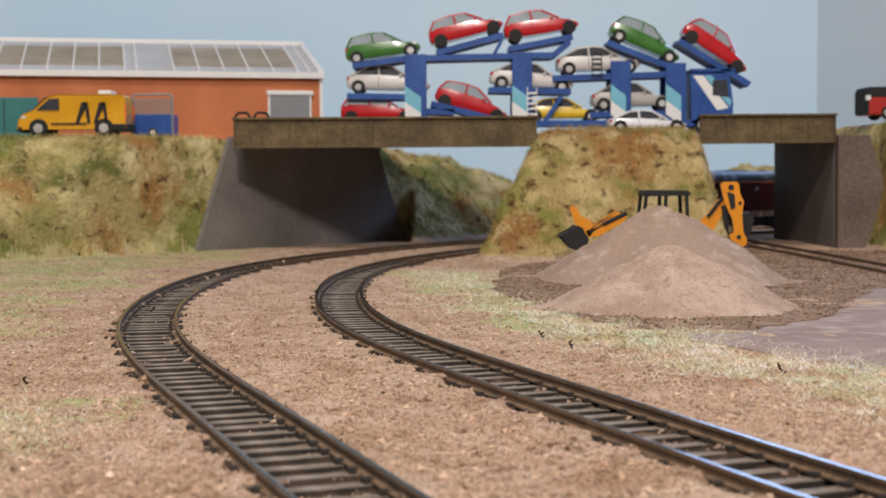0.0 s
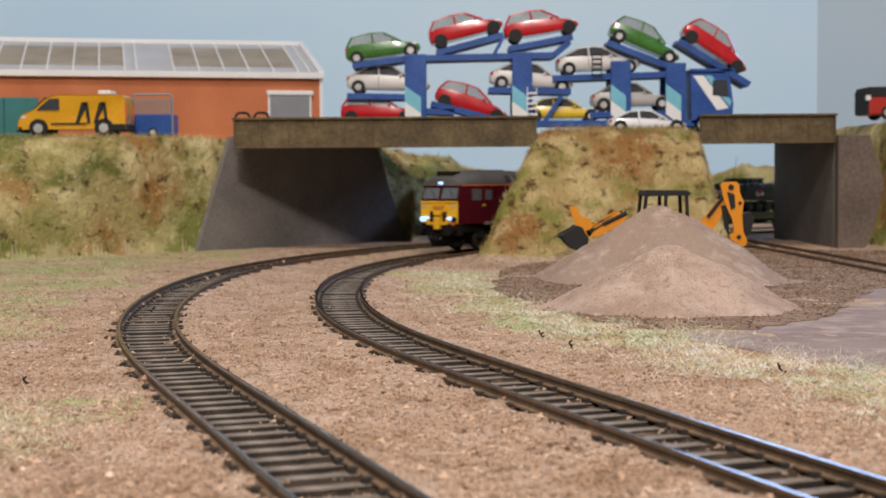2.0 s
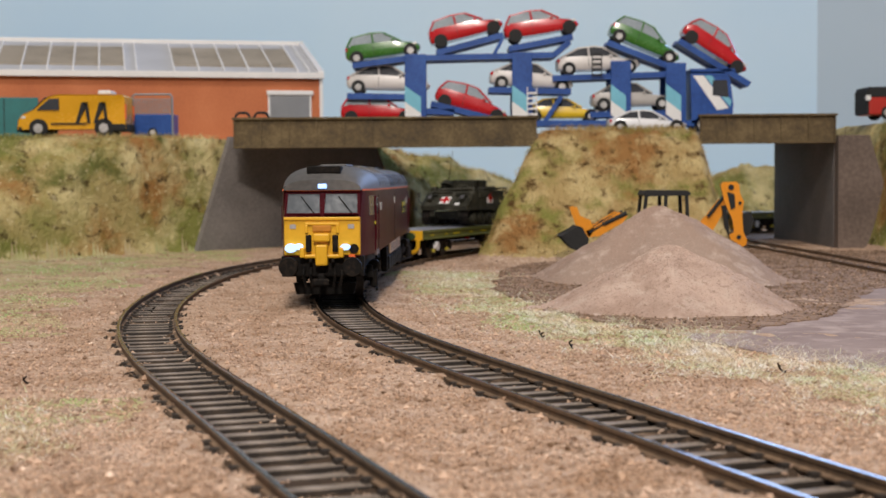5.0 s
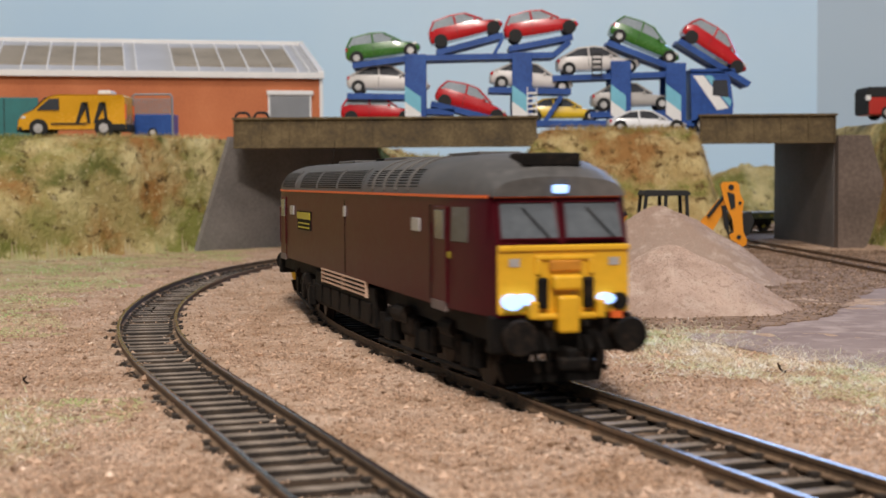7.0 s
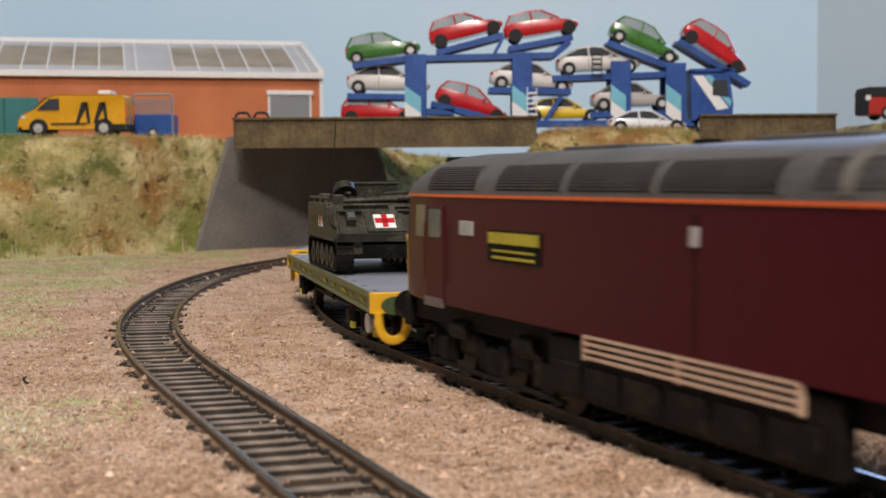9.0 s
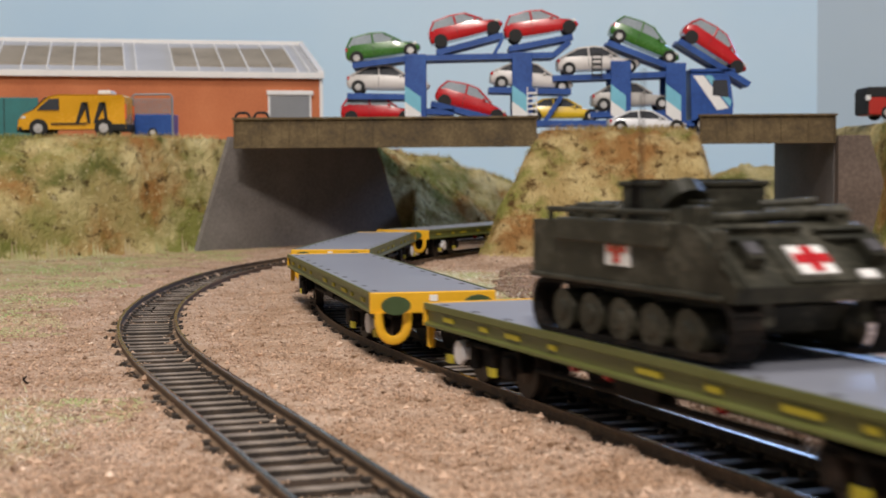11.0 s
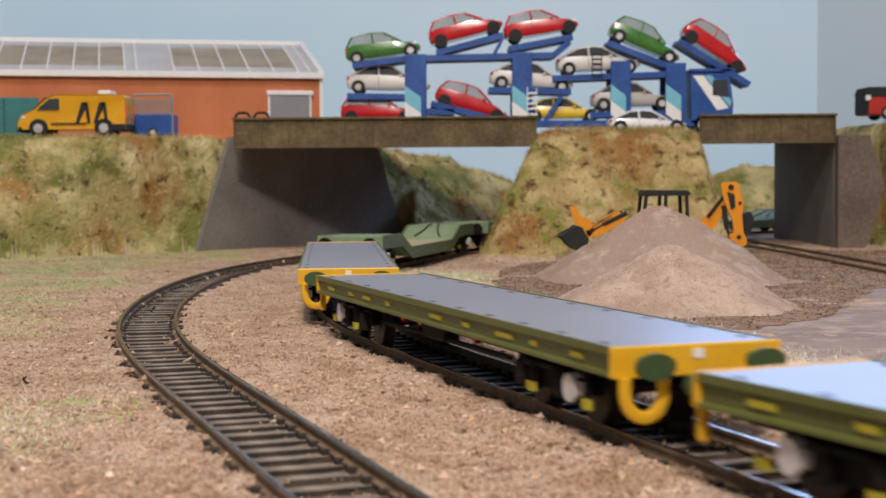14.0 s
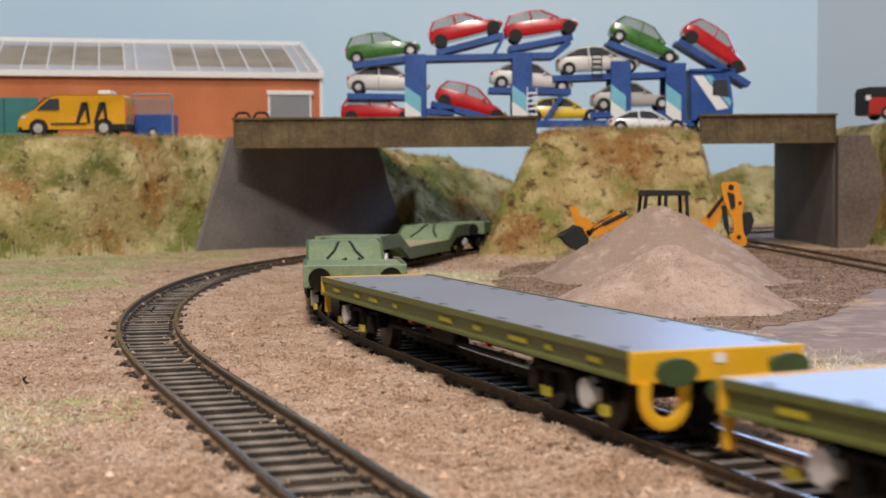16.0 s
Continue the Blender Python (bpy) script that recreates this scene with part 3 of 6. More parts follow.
def car(paint, label, L, H, saloon=False, glass_=None, rims=True):
    """A small die-cast car, nose to +x, wheels on z = 0."""
    glass_ = glass_ or M_CARGLASS
    root = new("toy_car")
    tagged(root, label, "car", group="toy cars")
    W, h, e = .0105, H, L / 2
    k = L / .052
    # lower shell by stations: x, half width, sill, shoulder
    st = [(-e, .0082, .0052, .0095), (-e * .96, .0096, .0035, h * .62), (-e * .80, .0103, .0030, h * .69), (-e * .3, .0106, .0026, h * .68), (e * .25, .0106, .0026, h * .65),
          (e * .50, .0104, .0028, h * .57), (e * .80, .0098, .0032, h * .49), (e * .95, .0088, .0036, h * .40), (e, .0072, .0050, h * .33)]
    bm = bmesh.new()
    loft(bm, [[(x, -w * .90, z0), (x, -w, z0 + .0014), (x, -w, (z0 + z1) / 2), (x, -w * .93, z1 - .0006), (x, -w * .78, z1), (x, w * .78, z1), (x, w * .93, z1 - .0006), (x, w, (z0 + z1) / 2), (x, w, z0 + .0014), (x, w * .90, z0)] for x, w, z0, z1 in st])
    part("body", bm, paint, root, "", 40)
    body = root.children[0]
    # cabin: painted roof and pillars with glass inside them
    if saloon:
        g = [(-e * .90, h * .62), (-e * .48, h * .95), (-e * .10, h * 1.0), (e * .12, h * .95), (e * .50, h * .58)]
    else:
        g = [(-e * .94, h * .62), (-e * .78, h * .93), (-e * .30, h * 1.0), (e * .06, h * .96), (e * .50, h * .58)]
    roofw = lambda z: .0098 - (z / h - .58) * .0052
    bm = bmesh.new()
    loft(bm, [[(x, -roofw(z), z) for x, z in g] + [(e * .2, -.0098, h * .56), (-e * .5, -.0098, h * .58)], [(x, roofw(z), z) for x, z in g] + [(e * .2, .0098, h * .56), (-e * .5, .0098, h * .58)]])
    part("cabin", bm, glass_, body, "dark tinted cabin windows" if glass_ is M_CARGLASS else "clear cabin windows", 30)
    bm = bmesh.new()
    top = g[1:4]
    loft(bm, [[(x, -roofw(z) - .0001, z - .0003) for x, z in top] + [(x, -roofw(z), z + .0006) for x, z in top[::-1]], [(x, roofw(z) + .0001, z - .0003) for x, z in top] + [(x, roofw(z), z + .0004) for x, z in top[::-1]]])
    part("roof", bm, paint, body, "", 30)
    m = (-e * .22, h * .60)
    for s in (-1, 1):
        for a, b in ((g[0], g[1]), (g[3], g[4]), (m, (m[0] - .0005, h * .98))):
            bm = bmesh.new()
            tube(bm, (a[0], s * roofw(a[1]), a[1]), (b[0], s * roofw(b[1]), b[1]), .0007, n=6)
            part("pillar", bm, paint, body)
    wb = L * .365
    for x in (-wb * .98, wb):
        for s in (-1, 1):
            bm = bmesh.new()
            tube(bm, (x, s * .0098, .0040), (x, s * .01068, .0040), .0047, n=20)
            part("wheel_arch", bm, M_TYRE, body)
            wheel(root, x, s * .0096, .0038, s, .0026, rims)
    for s in (-1, 1):
        boxpart("headlight", (e * .80, e * .93, *sorted((s * .0062, s * .0095)), h * .38, h * .46), M_PALEWIN0, body, "pale headlight", .0004)
        boxpart("tail_light", (-e * .985, -e * .93, *sorted((s * .0070, s * .0097)), h * .46, h * .60), M_RED, body, "red tail light", .0003)
        boxpart("mirror", (e * .26, e * .33, *sorted((s * .0100, s * .0118)), h * .60, h * .68), paint, body, "", .0003)
        boxpart("door_seam", (-e * .24, -e * .23, s * .01062 - .0001, s * .01062 + .0001, .0045, h * .58), M_TYRE, body)
    return root


M_PALEWIN0 = mat("lamp_glass", tone((.65, .62, .58), .1), .15, scale=60, bump=0)

# the transporter is drawn on a grid of 0.4 mm from its foot on the road
GX, GY, GZ, GU = .0644, 1.012, TOP - .0010, .0004
HATCH = {}


def stow(kind, a, b, tilt, dy=0.0):
    """Put a car with the middle of its wheels' centres at grid (a, b), nose tilted up by tilt degrees."""
    args = {"green": (M_GREEN, "green die-cast hatchback on a car transporter", .0520, .0195, False, M_CLEARGLASS), "red": (M_RED, "glossy red die-cast hatchback on a car transporter", .0520, .0195, False, M_CLEARGLASS, False),
            "silver": (M_SILVER, "silver die-cast saloon car on a car transporter", .0580, .0188, True), "grey": (M_GREYCAR, "grey die-cast saloon car on a car transporter", .0560, .0188, True),
            "yellow": (M_CARYEL, "yellow die-cast sports car on a car transporter", .0540, .0165, True), "white": (M_WHITECAR, "white die-cast car low on the road", .0520, .0150, True)}[kind]
    t = radians(tilt)
    x, z = GX + a * GU + .0038 * math.sin(t), GZ + b * GU - .0038 * math.cos(t)
    m = Matrix.Translation((x, GY + dy, z)) @ Matrix.Rotation(-t, 4, "Y")
    if kind in HATCH:
        return copy_thing(HATCH[kind], m)
    HATCH[kind] = ob = car(*args)
    ob.matrix_basis = m
    return ob


def beam(bm, a0, b0, a1, b1, half, y0, y1):
    """A flat bar on the grid between two points, half thick."""
    p, q = Vector((a0, b0)), Vector((a1, b1))
    n = Vector((-(q - p).y, (q - p).x)).normalized() * half
    prism(bm, [(c.x * GU, c.y * GU) for c in (p - n, q - n, q + n, p + n)], y0, y1)


def transporter():
    root = new("car_transporter")
    tagged(root, "blue car transporter lorry with three loaded decks", "lorry")
    root.location = (GX, GY, GZ)
    F, B = -.0135, .0135
    decks = [("upper_deck", [(-315, 121, -222, 133), (-222, 133, 32, 137)]), ("upper_deck", [(32, 137, 60, 160)]), ("raised_ramp", [(-170, 142, -55, 172)]), ("raised_ramp", [(-45, 148, 65, 168)]),
             ("middle_deck", [(-325, 69, -190, 66)]), ("middle_deck", [(-80, 78, 62, 74)]), ("middle_deck", [(30, 97, 240, 103)]), ("raised_ramp", [(125, 158, 252, 108)]),
             ("raised_ramp", [(248, 160, 370, 84)]), ("lower_ramp", [(-180, 55, -50, 22)]), ("lower_deck", [(-320, 22, 300, 18)]), ("middle_deck", [(95, 34, 250, 36)]), ("lower_deck", [(-190, 42, -140, 40)])]
    for name, bars in decks:
        for a0, b0, a1, b1 in bars:
            bm = bmesh.new()
            beam(bm, a0, b0 - 1, a1, b1 - 1, 2.5, F + .0005, B - .0005)
            dk = part(name, bm, M_BLUE, root, "blue car deck with runways")
            for y in ((F, F + .006), (B - .006, B)):
                bm = bmesh.new()
                beam(bm, a0, b0, a1, b1, 5, *y)
                part("runway", bm, M_BLUE, dk)
    for a0, a1, b1 in ((-225, -188, 140), (-40, -5, 142), (130, 165, 126), (225, 260, 122)):
        for y in ((F - .0012, F + .0012), (B - .0012, B + .0012)):
            bm = bmesh.new()
            box(bm, a0 * GU, a1 * GU, *y, 14 * GU, b1 * GU, .0004)
            post = part("post", bm, M_BLUE, root, "blue upright post with pale chevrons")
            if y[0] < 0:
                for c0, c1, m in ((58, 86, M_CYAN), (34, 58, M_WHITE)):
                    bm = bmesh.new()
                    w = (a1 - a0)
                    prism(bm, [(a0 * GU, c0 * GU), ((a0 + w * .75) * GU, (c0 - 20) * GU), ((a0 + w * .75) * GU, (c1 - 20) * GU), (a0 * GU, c1 * GU)], y[0] - .0004, y[0] + .0003)
                    part("chevron", bm, m, post, "pale slanted band")
        bm = bmesh.new()
        box(bm, (a0 + 8) * GU, (a1 - 8) * GU, F, B, (b1 - 8) * GU, (b1 - 3) * GU)
        part("cross_beam", bm, M_BLUE, root)
    for a, b in ((-14, 30), (98, 96)):
        bm = bmesh.new()
        for da in (0, 16):
            box(bm, (a + da) * GU - .0003, (a + da) * GU + .0003, F - .0024, F - .0016, b * GU, (b + 52) * GU if a < 0 else (b + 40) * GU)
        for k in range(5):
            box(bm, a * GU, (a + 16) * GU, F - .0023, F - .0017, (b + 4 + k * 9) * GU, (b + 7 + k * 9) * GU)
        part("ladder", bm, M_WHITE if a < 0 else M_TYRE, root, "small access ladder")
    for st in ((15, 20, 45, 66, 4), (-75, 130, -55, 168, 3)):
        bm = bmesh.new()
        beam(bm, *st, F - .001, F + .001)
        part("strut", bm, M_BLUE, root, "blue slanting strut")
    # cab
    bm = bmesh.new()
    prism(bm, [(c[0] * GU, c[1] * GU) for c in ((270, 18), (340, 18), (342, 50), (336, 96), (330, 104), (268, 104))], F, B)
    cab = part("cab", bm, M_BLUE, root, "blue and white lorry cab")
    bm = bmesh.new()
    prism(bm, [(c[0] * GU, c[1] * GU) for c in ((306, 66), (334, 62), (331, 92), (306, 92))], F - .0004, F + .0002)
    part("cab_window", bm, M_CARGLASS, cab, "dark cab side window")
    for m, q in ((M_WHITE, ((272, 100), (290, 100), (334, 44), (314, 40))), (M_CYAN, ((292, 100), (304, 100), (339, 56), (336, 46)))):
        bm = bmesh.new()
        prism(bm, [(c[0] * GU, c[1] * GU) for c in q], F - .0003, F + .0002)
        part("cab_band", bm, m, cab, "slanted pale band")
    boxpart("cab_deflector", (268 * GU, 345 * GU, F, B, 106 * GU, 112 * GU), M_BLUE, root, "", .0005)
    for a in (-250, -225, -60, 290, 150):
        for s in (-1, 1):
            wheel(root, a * GU, s * .0110, .0062, s, .0050)
    return root


transporter()
stow("green", -262, 141, 8)
stow("red", -117, 174, 14)
stow("red", 13, 178, 9)
stow("green", 189, 151, -23)
stow("red", 310, 141, -33)
stow("silver", -254, 84, -1)
stow("silver", -6, 87, -4)
stow("silver", 111, 115, 2)
stow("grey", 169, 52, 1)
stow("red", -272, 32, 0)
stow("red", -112, 46, -16)
stow("yellow", 48, 32, 0)
wcar = stow("white", 182, 8.6, 0, -.040)


def van():
    root = new("breakdown_van")
    tagged(root, "bright yellow panel van with black markings and roof beacon", "van")
    root.matrix_basis = pose(-.2490, .985, TOP - .0005, 0, 0, 180)
    bm = bmesh.new()
    e = .0362
    prof = [(-e, .0045), (-e * 1.0, .0150), (-e * .985, .0258), (-e * .93, .0275), (.010, .0280), (.0165, .0265), (.0255, .0180), (.0335, .0145), (.0362, .0105), (.0365, .0045)]
    rings = []
    for y, k, dz in ((-.0125, .985, -.0009), (-.0132, 1, 0), (.0132, 1, 0), (.0125, .985, -.0009)):
        rings.append([(a * k, y * (1 - max(0, b - .016) * 8), b + (dz if b > .02 else 0)) for a, b in prof])
    loft(bm, rings)
    body = part("body", bm, M_VAN, root, "glossy amber-yellow body", 35)
    for s in (-1, 1):
        bm = bmesh.new()
        prism(bm, [(.0085, .0175), (.0085, .0252), (.0150, .0250), (.0235, .0176)], *sorted((s * .0122, s * .0133)))
        part("cab_window", bm, M_CARGLASS, body, "dark cab side window")
        for dx, w in ((-.0045, .0070), (-.0165, .0070)):
            for q in (((dx, .0085), (dx + .0020, .0085), (dx - .0042 + .0020, .0225), (dx - .0062, .0225)), ((dx - .0080, .0085), (dx - .0060, .0085), (dx - .0040, .0225), (dx - .0062, .0225))):
                bm = bmesh.new()
                prism(bm, list(q), *sorted((s * .0122, s * .0134)))
                part("emblem_shape", bm, M_TYRE, body, "slanted black marking")
        boxpart("side_strip", (-.010, .014, *sorted((s * .0130, s * .0136)), .0078, .0088), M_TYRE, body, "black rubbing strip")
        for x in (-.0215, .0225):
            bm = bmesh.new()
            tube(bm, (x, s * .0120, .0052), (x, s * .0134, .0052), .0064, n=20)
            part("wheel_arch", bm, M_TYRE, body)
            wheel(root, x, s * .0122, .0052, s, .0036)
        boxpart("headlight", (.0312, .0350, *sorted((s * .0080, s * .0126)), .0118, .0138), M_PALEWIN0, body, "pale headlight", .0004)
        boxpart("tail_light", (-.0366, -.0355, *sorted((s * .0110, s * .0130)), .011, .021), M_ORANGE, body, "orange tail light")
    bm = bmesh.new()
    prism(bm, [(.0178, .0262), (.0262, .0182), (.0268, .0180), (.0183, .0266)], -.0105, .0105)
    part("windscreen", bm, M_CARGLASS, body, "dark windscreen")
    boxpart("bumper", (-.0372, -.0250, -.0130, .0130, .0030, .0080), M_TYRE, body, "black rear bumper", .0008)
    boxpart("bumper", (.0330, .0374, -.0125, .0125, .0028, .0070), M_TYRE, body, "black front bumper", .0008)
    bm = bmesh.new()
    box(bm, -.0255, -.0165, -.008, .008, .0280, .0308, .0008)
    part("beacon_bar", bm, M_WHITE, root, "white roof beacon bar")
    return root


van()


def trailer():
    root = new("mesh_trailer")
    tagged(root, "blue box trailer with grey wire mesh top and white frame", "trailer")
    root.location = (-.2005, 1.005, TOP - .0008)
    boxpart("box", (-.0135, .0135, -.004, .020, .0015, .0160), M_BLUE, root, "blue lower panel", .0006)
    bm = bmesh.new()
    for i in range(15):
        x = -.0130 + i * .00186
        box(bm, x - .0003, x + .0003, -.0036, -.0030, .0158, .0262)
    for i in range(7):
        box(bm, -.0133, .0133, -.0036, -.0030, .0165 + i * .0016, .0171 + i * .0016)
    part("wire_mesh", bm, M_MESH, root, "grey wire mesh side")
    bm = bmesh.new()
    pts = [(-.0138, 0), (-.0138, .0275), (-.0122, .0295), (.0122, .0295), (.0138, .0275), (.0138, 0)]
    for a, b in zip(pts, pts[1:]):
        tube(bm, (a[0], -.0042, a[1]), (b[0], -.0042, b[1]), .0007, n=8)
    part("frame", bm, M_MESH, root, "pale tubular frame", 40)
    for s in (-1, 1):
        wheel(root, 0, .008 + s * .011, .0032, s)
    return root


trailer()


# ---- shed with a glazed roof ----
def shed():
    root = new("goods_shed")
    tagged(root, "orange brick shed with white-edged skylight roof", "building")
    root.matrix_basis = pose(-.0945, 1.130, TOP - .0012, 0, 0, 13)
    L, D, E, R = .46, .120, .0510, .0850
    bm = bmesh.new()
    box(bm, -L, 0, 0, D, 0, E)
    wall = part("wall", bm, M_BRICK, root, "orange-red brick walls")
    bm = bmesh.new()
    prism(bm, [(-.0035, E - .0005), (-.0035, E + .0016), (D, R + .0016), (D, R - .004), (0, E - .0005)], -L, .0015, "x")
    roof = part("roof", bm, M_ROOFSHEET, root, "pale grey sheet roof")
    sl = (R - E) / (D + .0035)
    up = lambda d, h=0.0: E + .0016 + sl * (d + .0035) + h
    boxpart("fascia", (-L, .002, -.0050, -.0036, E - .0022, E + .0024), M_WHITE, roof, "white eaves board", .0003)
    boxpart("ridge", (-L, .002, D - .003, D + .002, R, R + .0040), M_WHITE, roof, "white ridge cap", .0003)
    def slab(name, x0, x1, d0, d1, h0, h1, m, par, lab=""):
        bm = bmesh.new()
        loft(bm, [[(x, d0, up(d0, h0)), (x, d1, up(d1, h0)), (x, d1, up(d1, h1)), (x, d0, up(d0, h1))] for x in (x0, x1)])
        return part(name, bm, m, par, lab)
    slab("verge", -.0025, .002, -.003, D, -.001, .0022, M_WHITE, roof, "white gable edge")
    for g0 in (-.0180, -.1500, -.2820):
        for i in range(6):
            x1 = g0 - i * .0190
            if i < 5:
                sk = slab("skylight", x1 - .0180, x1, .020, .094, .0002, .0009, M_PANE, roof, "dusty brown skylight pane")
            slab("glazing_bar", x1 + .0000, x1 + .0012, .004, .110, .0, .0016, M_WHITE, roof, "white glazing bar")
        slab("roof_joint", g0 + .0090, g0 + .0102, .004, .118, .0, .0012, M_WHITE, roof)
    # shuttered window by the gable
    win = boxpart("window", (-.0405, -.0085, -.0012, .0010, .006, .0360), M_ROOFSHEET, wall, "grey shuttered window")
    for i in range(14):
        boxpart("slat", (-.0395, -.0095, -.0018, -.0011, .0070 + i * .0020, .0084 + i * .0020), M_MESH, win)
    boxpart("lintel", (-.0425, -.0065, -.0035, .0010, .0360, .0395), M_WHITE, wall, "white lintel", .0004)
    for x in (-.0410, -.0085):
        boxpart("jamb", (x - .0006, x + .0006, -.0022, .0008, .006, .0362), M_WHITE, wall)
    boxpart("corner_post", (-.0012, .0014, -.0014, .0012, 0, E - .001), M_WHITE, wall, "pale corner strip")
    door = boxpart("door", (-.262, -.213, -.0014, .0010, 0, .0330), M_TEAL, wall, "teal double door", .0003)
    for x in (-.2376,):
        boxpart("door_seam", (x - .0003, x + .0003, -.0017, -.0010, .001, .032), M_TYRE, door)
    return root


shed()


def rail_bench(x, y):
    root = new("cycle_rack")
    tagged(root, "small black hooped rack beside the shed", "rack")
    root.location = (x, y, TOP - .001)
    for i in range(2):
        bm = bmesh.new()
        pts = [(i * .013, 0), (i * .013, .014), (i * .013 + .002, .0165), (i * .013 + .008, .0165), (i * .013 + .010, .014), (i * .013 + .010, 0)]
        for a, b in zip(pts, pts[1:]):
            tube(bm, (a[0], 0, a[1]), (b[0], 0, b[1]), .0009, n=8)
        part("hoop", bm, M_TYRE, root, "", 40)
    return root


rail_bench(-.143, 1.0)


def red_vehicle():
    root = new("delivery_van")
    tagged(root, "red van with black roof half hidden behind the bank", "van")
    root.matrix_basis = pose(.327, 1.02, TOP + .0085, 0, 0, 4)
    boxpart("body", (-.031, .034, -.013, .013, .003, .0160), M_REDVAN, root, "red lower body", .0012)
    boxpart("roof", (-.0315, .034, -.0132, .0132, .0145, .0225), M_TYRE, root, "black roof", .0014)
    boxpart("rear_panel", (-.0325, -.0305, -.0120, .0120, .0035, .0200), M_TYRE, root, "", .0005)
    for x in (-.018, -.004, .010):
        boxpart("side_window", (x, x + .009, -.0136, -.0128, .0115, .0158), M_CLEARGLASS, root, "pale side window", .0003)
    boxpart("tail_light", (-.0330, -.0300, -.0134, -.0100, .0130, .0165), M_WHITE, root, "", .0003)
    for x in (-.018, .02):
        for s in (-1, 1):
            wheel(root, x, s * .0118, .0045, s)
    return root


red_vehicle()


def digger():
    """A backhoe loader: x to its backhoe, built about its middle."""
    root = new("backhoe_digger")
    tagged(root, "orange backhoe digger with black cab behind a gravel heap", "digger")
    root.matrix_basis = pose(.118, .785, GROUND, 0, 0, 0)
    S = .000306
    P = lambda q: [(a * S, b * S) for a, b in q]
    bm = bmesh.new()
    prism(bm, P([(-80, 20), (-80, 52), (-20, 58), (-10, 42), (50, 42), (50, 18)]), -.009, .009)
    part("chassis", bm, M_DIGGER, root, "orange engine cover and chassis")
    cab = new("cab")
    cab.parent = root
    bm = bmesh.new()
    prism(bm, P([(-34, 128), (-30, 136), (44, 135), (50, 129), (46, 126), (-30, 125)]), -.0125, .0125)
    part("cab_roof", bm, M_TYRE, cab, "black cab roof")
    for a0, a1 in ((-38, -28), (4, 6), (46, 42)):
        for y in (-.0112, .0112):
            bm = bmesh.new()
            tube(bm, (a0 * S, y, 45 * S), (a1 * S, y, 128 * S), .0010, n=8)
            part("cab_post", bm, M_TYRE, cab, "black cab post")
    bm = bmesh.new()
    box(bm, -4 * S, 8 * S, -.004, .004, 45 * S, 105 * S, .001)
    part("seat", bm, M_TYRE, cab, "black driver's seat")
    bm = bmesh.new()
    prism(bm, P([(-36, 46), (-30, 124), (42, 124), (45, 46)]), .0108, .0111)
    w_ = part("cab_window", bm, M_GLASS, cab, "clear cab glass")
    # loader arms and bucket
    for y in (-.0095, .0085):
        bm = bmesh.new()
        prism(bm, P([(-60, 92), (-68, 80), (-110, 56), (-128, 54), (-134, 64), (-116, 74), (-76, 98)]), y, y + .0014)
        prism(bm, P([(-158, 106), (-150, 108), (-144, 92), (-126, 84), (-118, 66), (-130, 52), (-142, 60), (-150, 84)]), y, y + .0014)
        part("loader_arm", bm, M_DIGGER, root, "orange loader arm")
        bm = bmesh.new()
        tube(bm, (-62 * S, y + .0003, 96 * S), (-104 * S, y + .0003, 76 * S), .0013, n=8)
        tube(bm, (-104 * S, y + .0003, 76 * S), (-128 * S, y + .0003, 62 * S), .0007, n=8)
        part("hydraulic_ram", bm, M_TYRE, root, "black hydraulic ram", 40)
    bm = bmesh.new()
    prism(bm, P([(-180, 56), (-166, 60), (-150, 74), (-142, 72), (-130, 52), (-132, 38), (-142, 30), (-160, 34), (-152, 40), (-142, 42), (-140, 52), (-148, 62), (-164, 52)]), -.0140, .0140)
    bucket = part("loader_bucket", bm, M_TYRE, root, "worn black loader bucket")
    for y in (-.0138, .0130):
        bm = bmesh.new()
        prism(bm, P([(-180, 56), (-150, 73), (-133, 50), (-134, 38), (-160, 34)]), y, y + .0008)
        part("bucket_cheek", bm, M_TYRE, bucket)
    # backhoe
    for y in (-.0032, .0018):
        bm = bmesh.new()
        prism(bm, P([(66, 70), (78, 58), (94, 64), (104, 82), (120, 104), (116, 122), (106, 118), (86, 92)]), y, y + .0014)
        part("boom", bm, M_DIGGER, root, "orange boom plate")
    bm = bmesh.new()
    prism(bm, P([(106, 144), (110, 149), (134, 150), (139, 144), (140, 130), (147, 114), (144, 92), (146, 62), (153, 46), (151, 37), (144, 35), (124, 48), (121, 56), (130, 60), (127, 84), (113, 112)]), -.0052, -.0026)
    dip = part("dipper", bm, M_DIGGER, root, "orange dipper arm")
    for a, b, r in ((124, 140, 5), (140, 112, 3), (138, 52, 4)):
        bm = bmesh.new()
        tube(bm, (a * S, -.0058, b * S), (a * S, -.0020, b * S), r * S, n=12)
        part("pivot_pin", bm, M_TYRE, dip, "black pivot pin", 40)
    bm = bmesh.new()
    prism(bm, P([(117, 132), (130, 128), (132, 104), (124, 100)]), -.0056, -.0050)
    part("dipper_panel", bm, M_TYRE, dip, "black recess in the dipper")
    bm = bmesh.new()
    tube(bm, (112 * S, -.004, 108 * S), (118 * S, -.004, 66 * S), .0014, n=8)
    tube(bm, (118 * S, -.004, 66 * S), (124 * S, -.004, 50 * S), .0008, n=8)
    part("hydraulic_ram", bm, M_TYRE, root, "black hydraulic ram", 40)
    bm = bmesh.new()
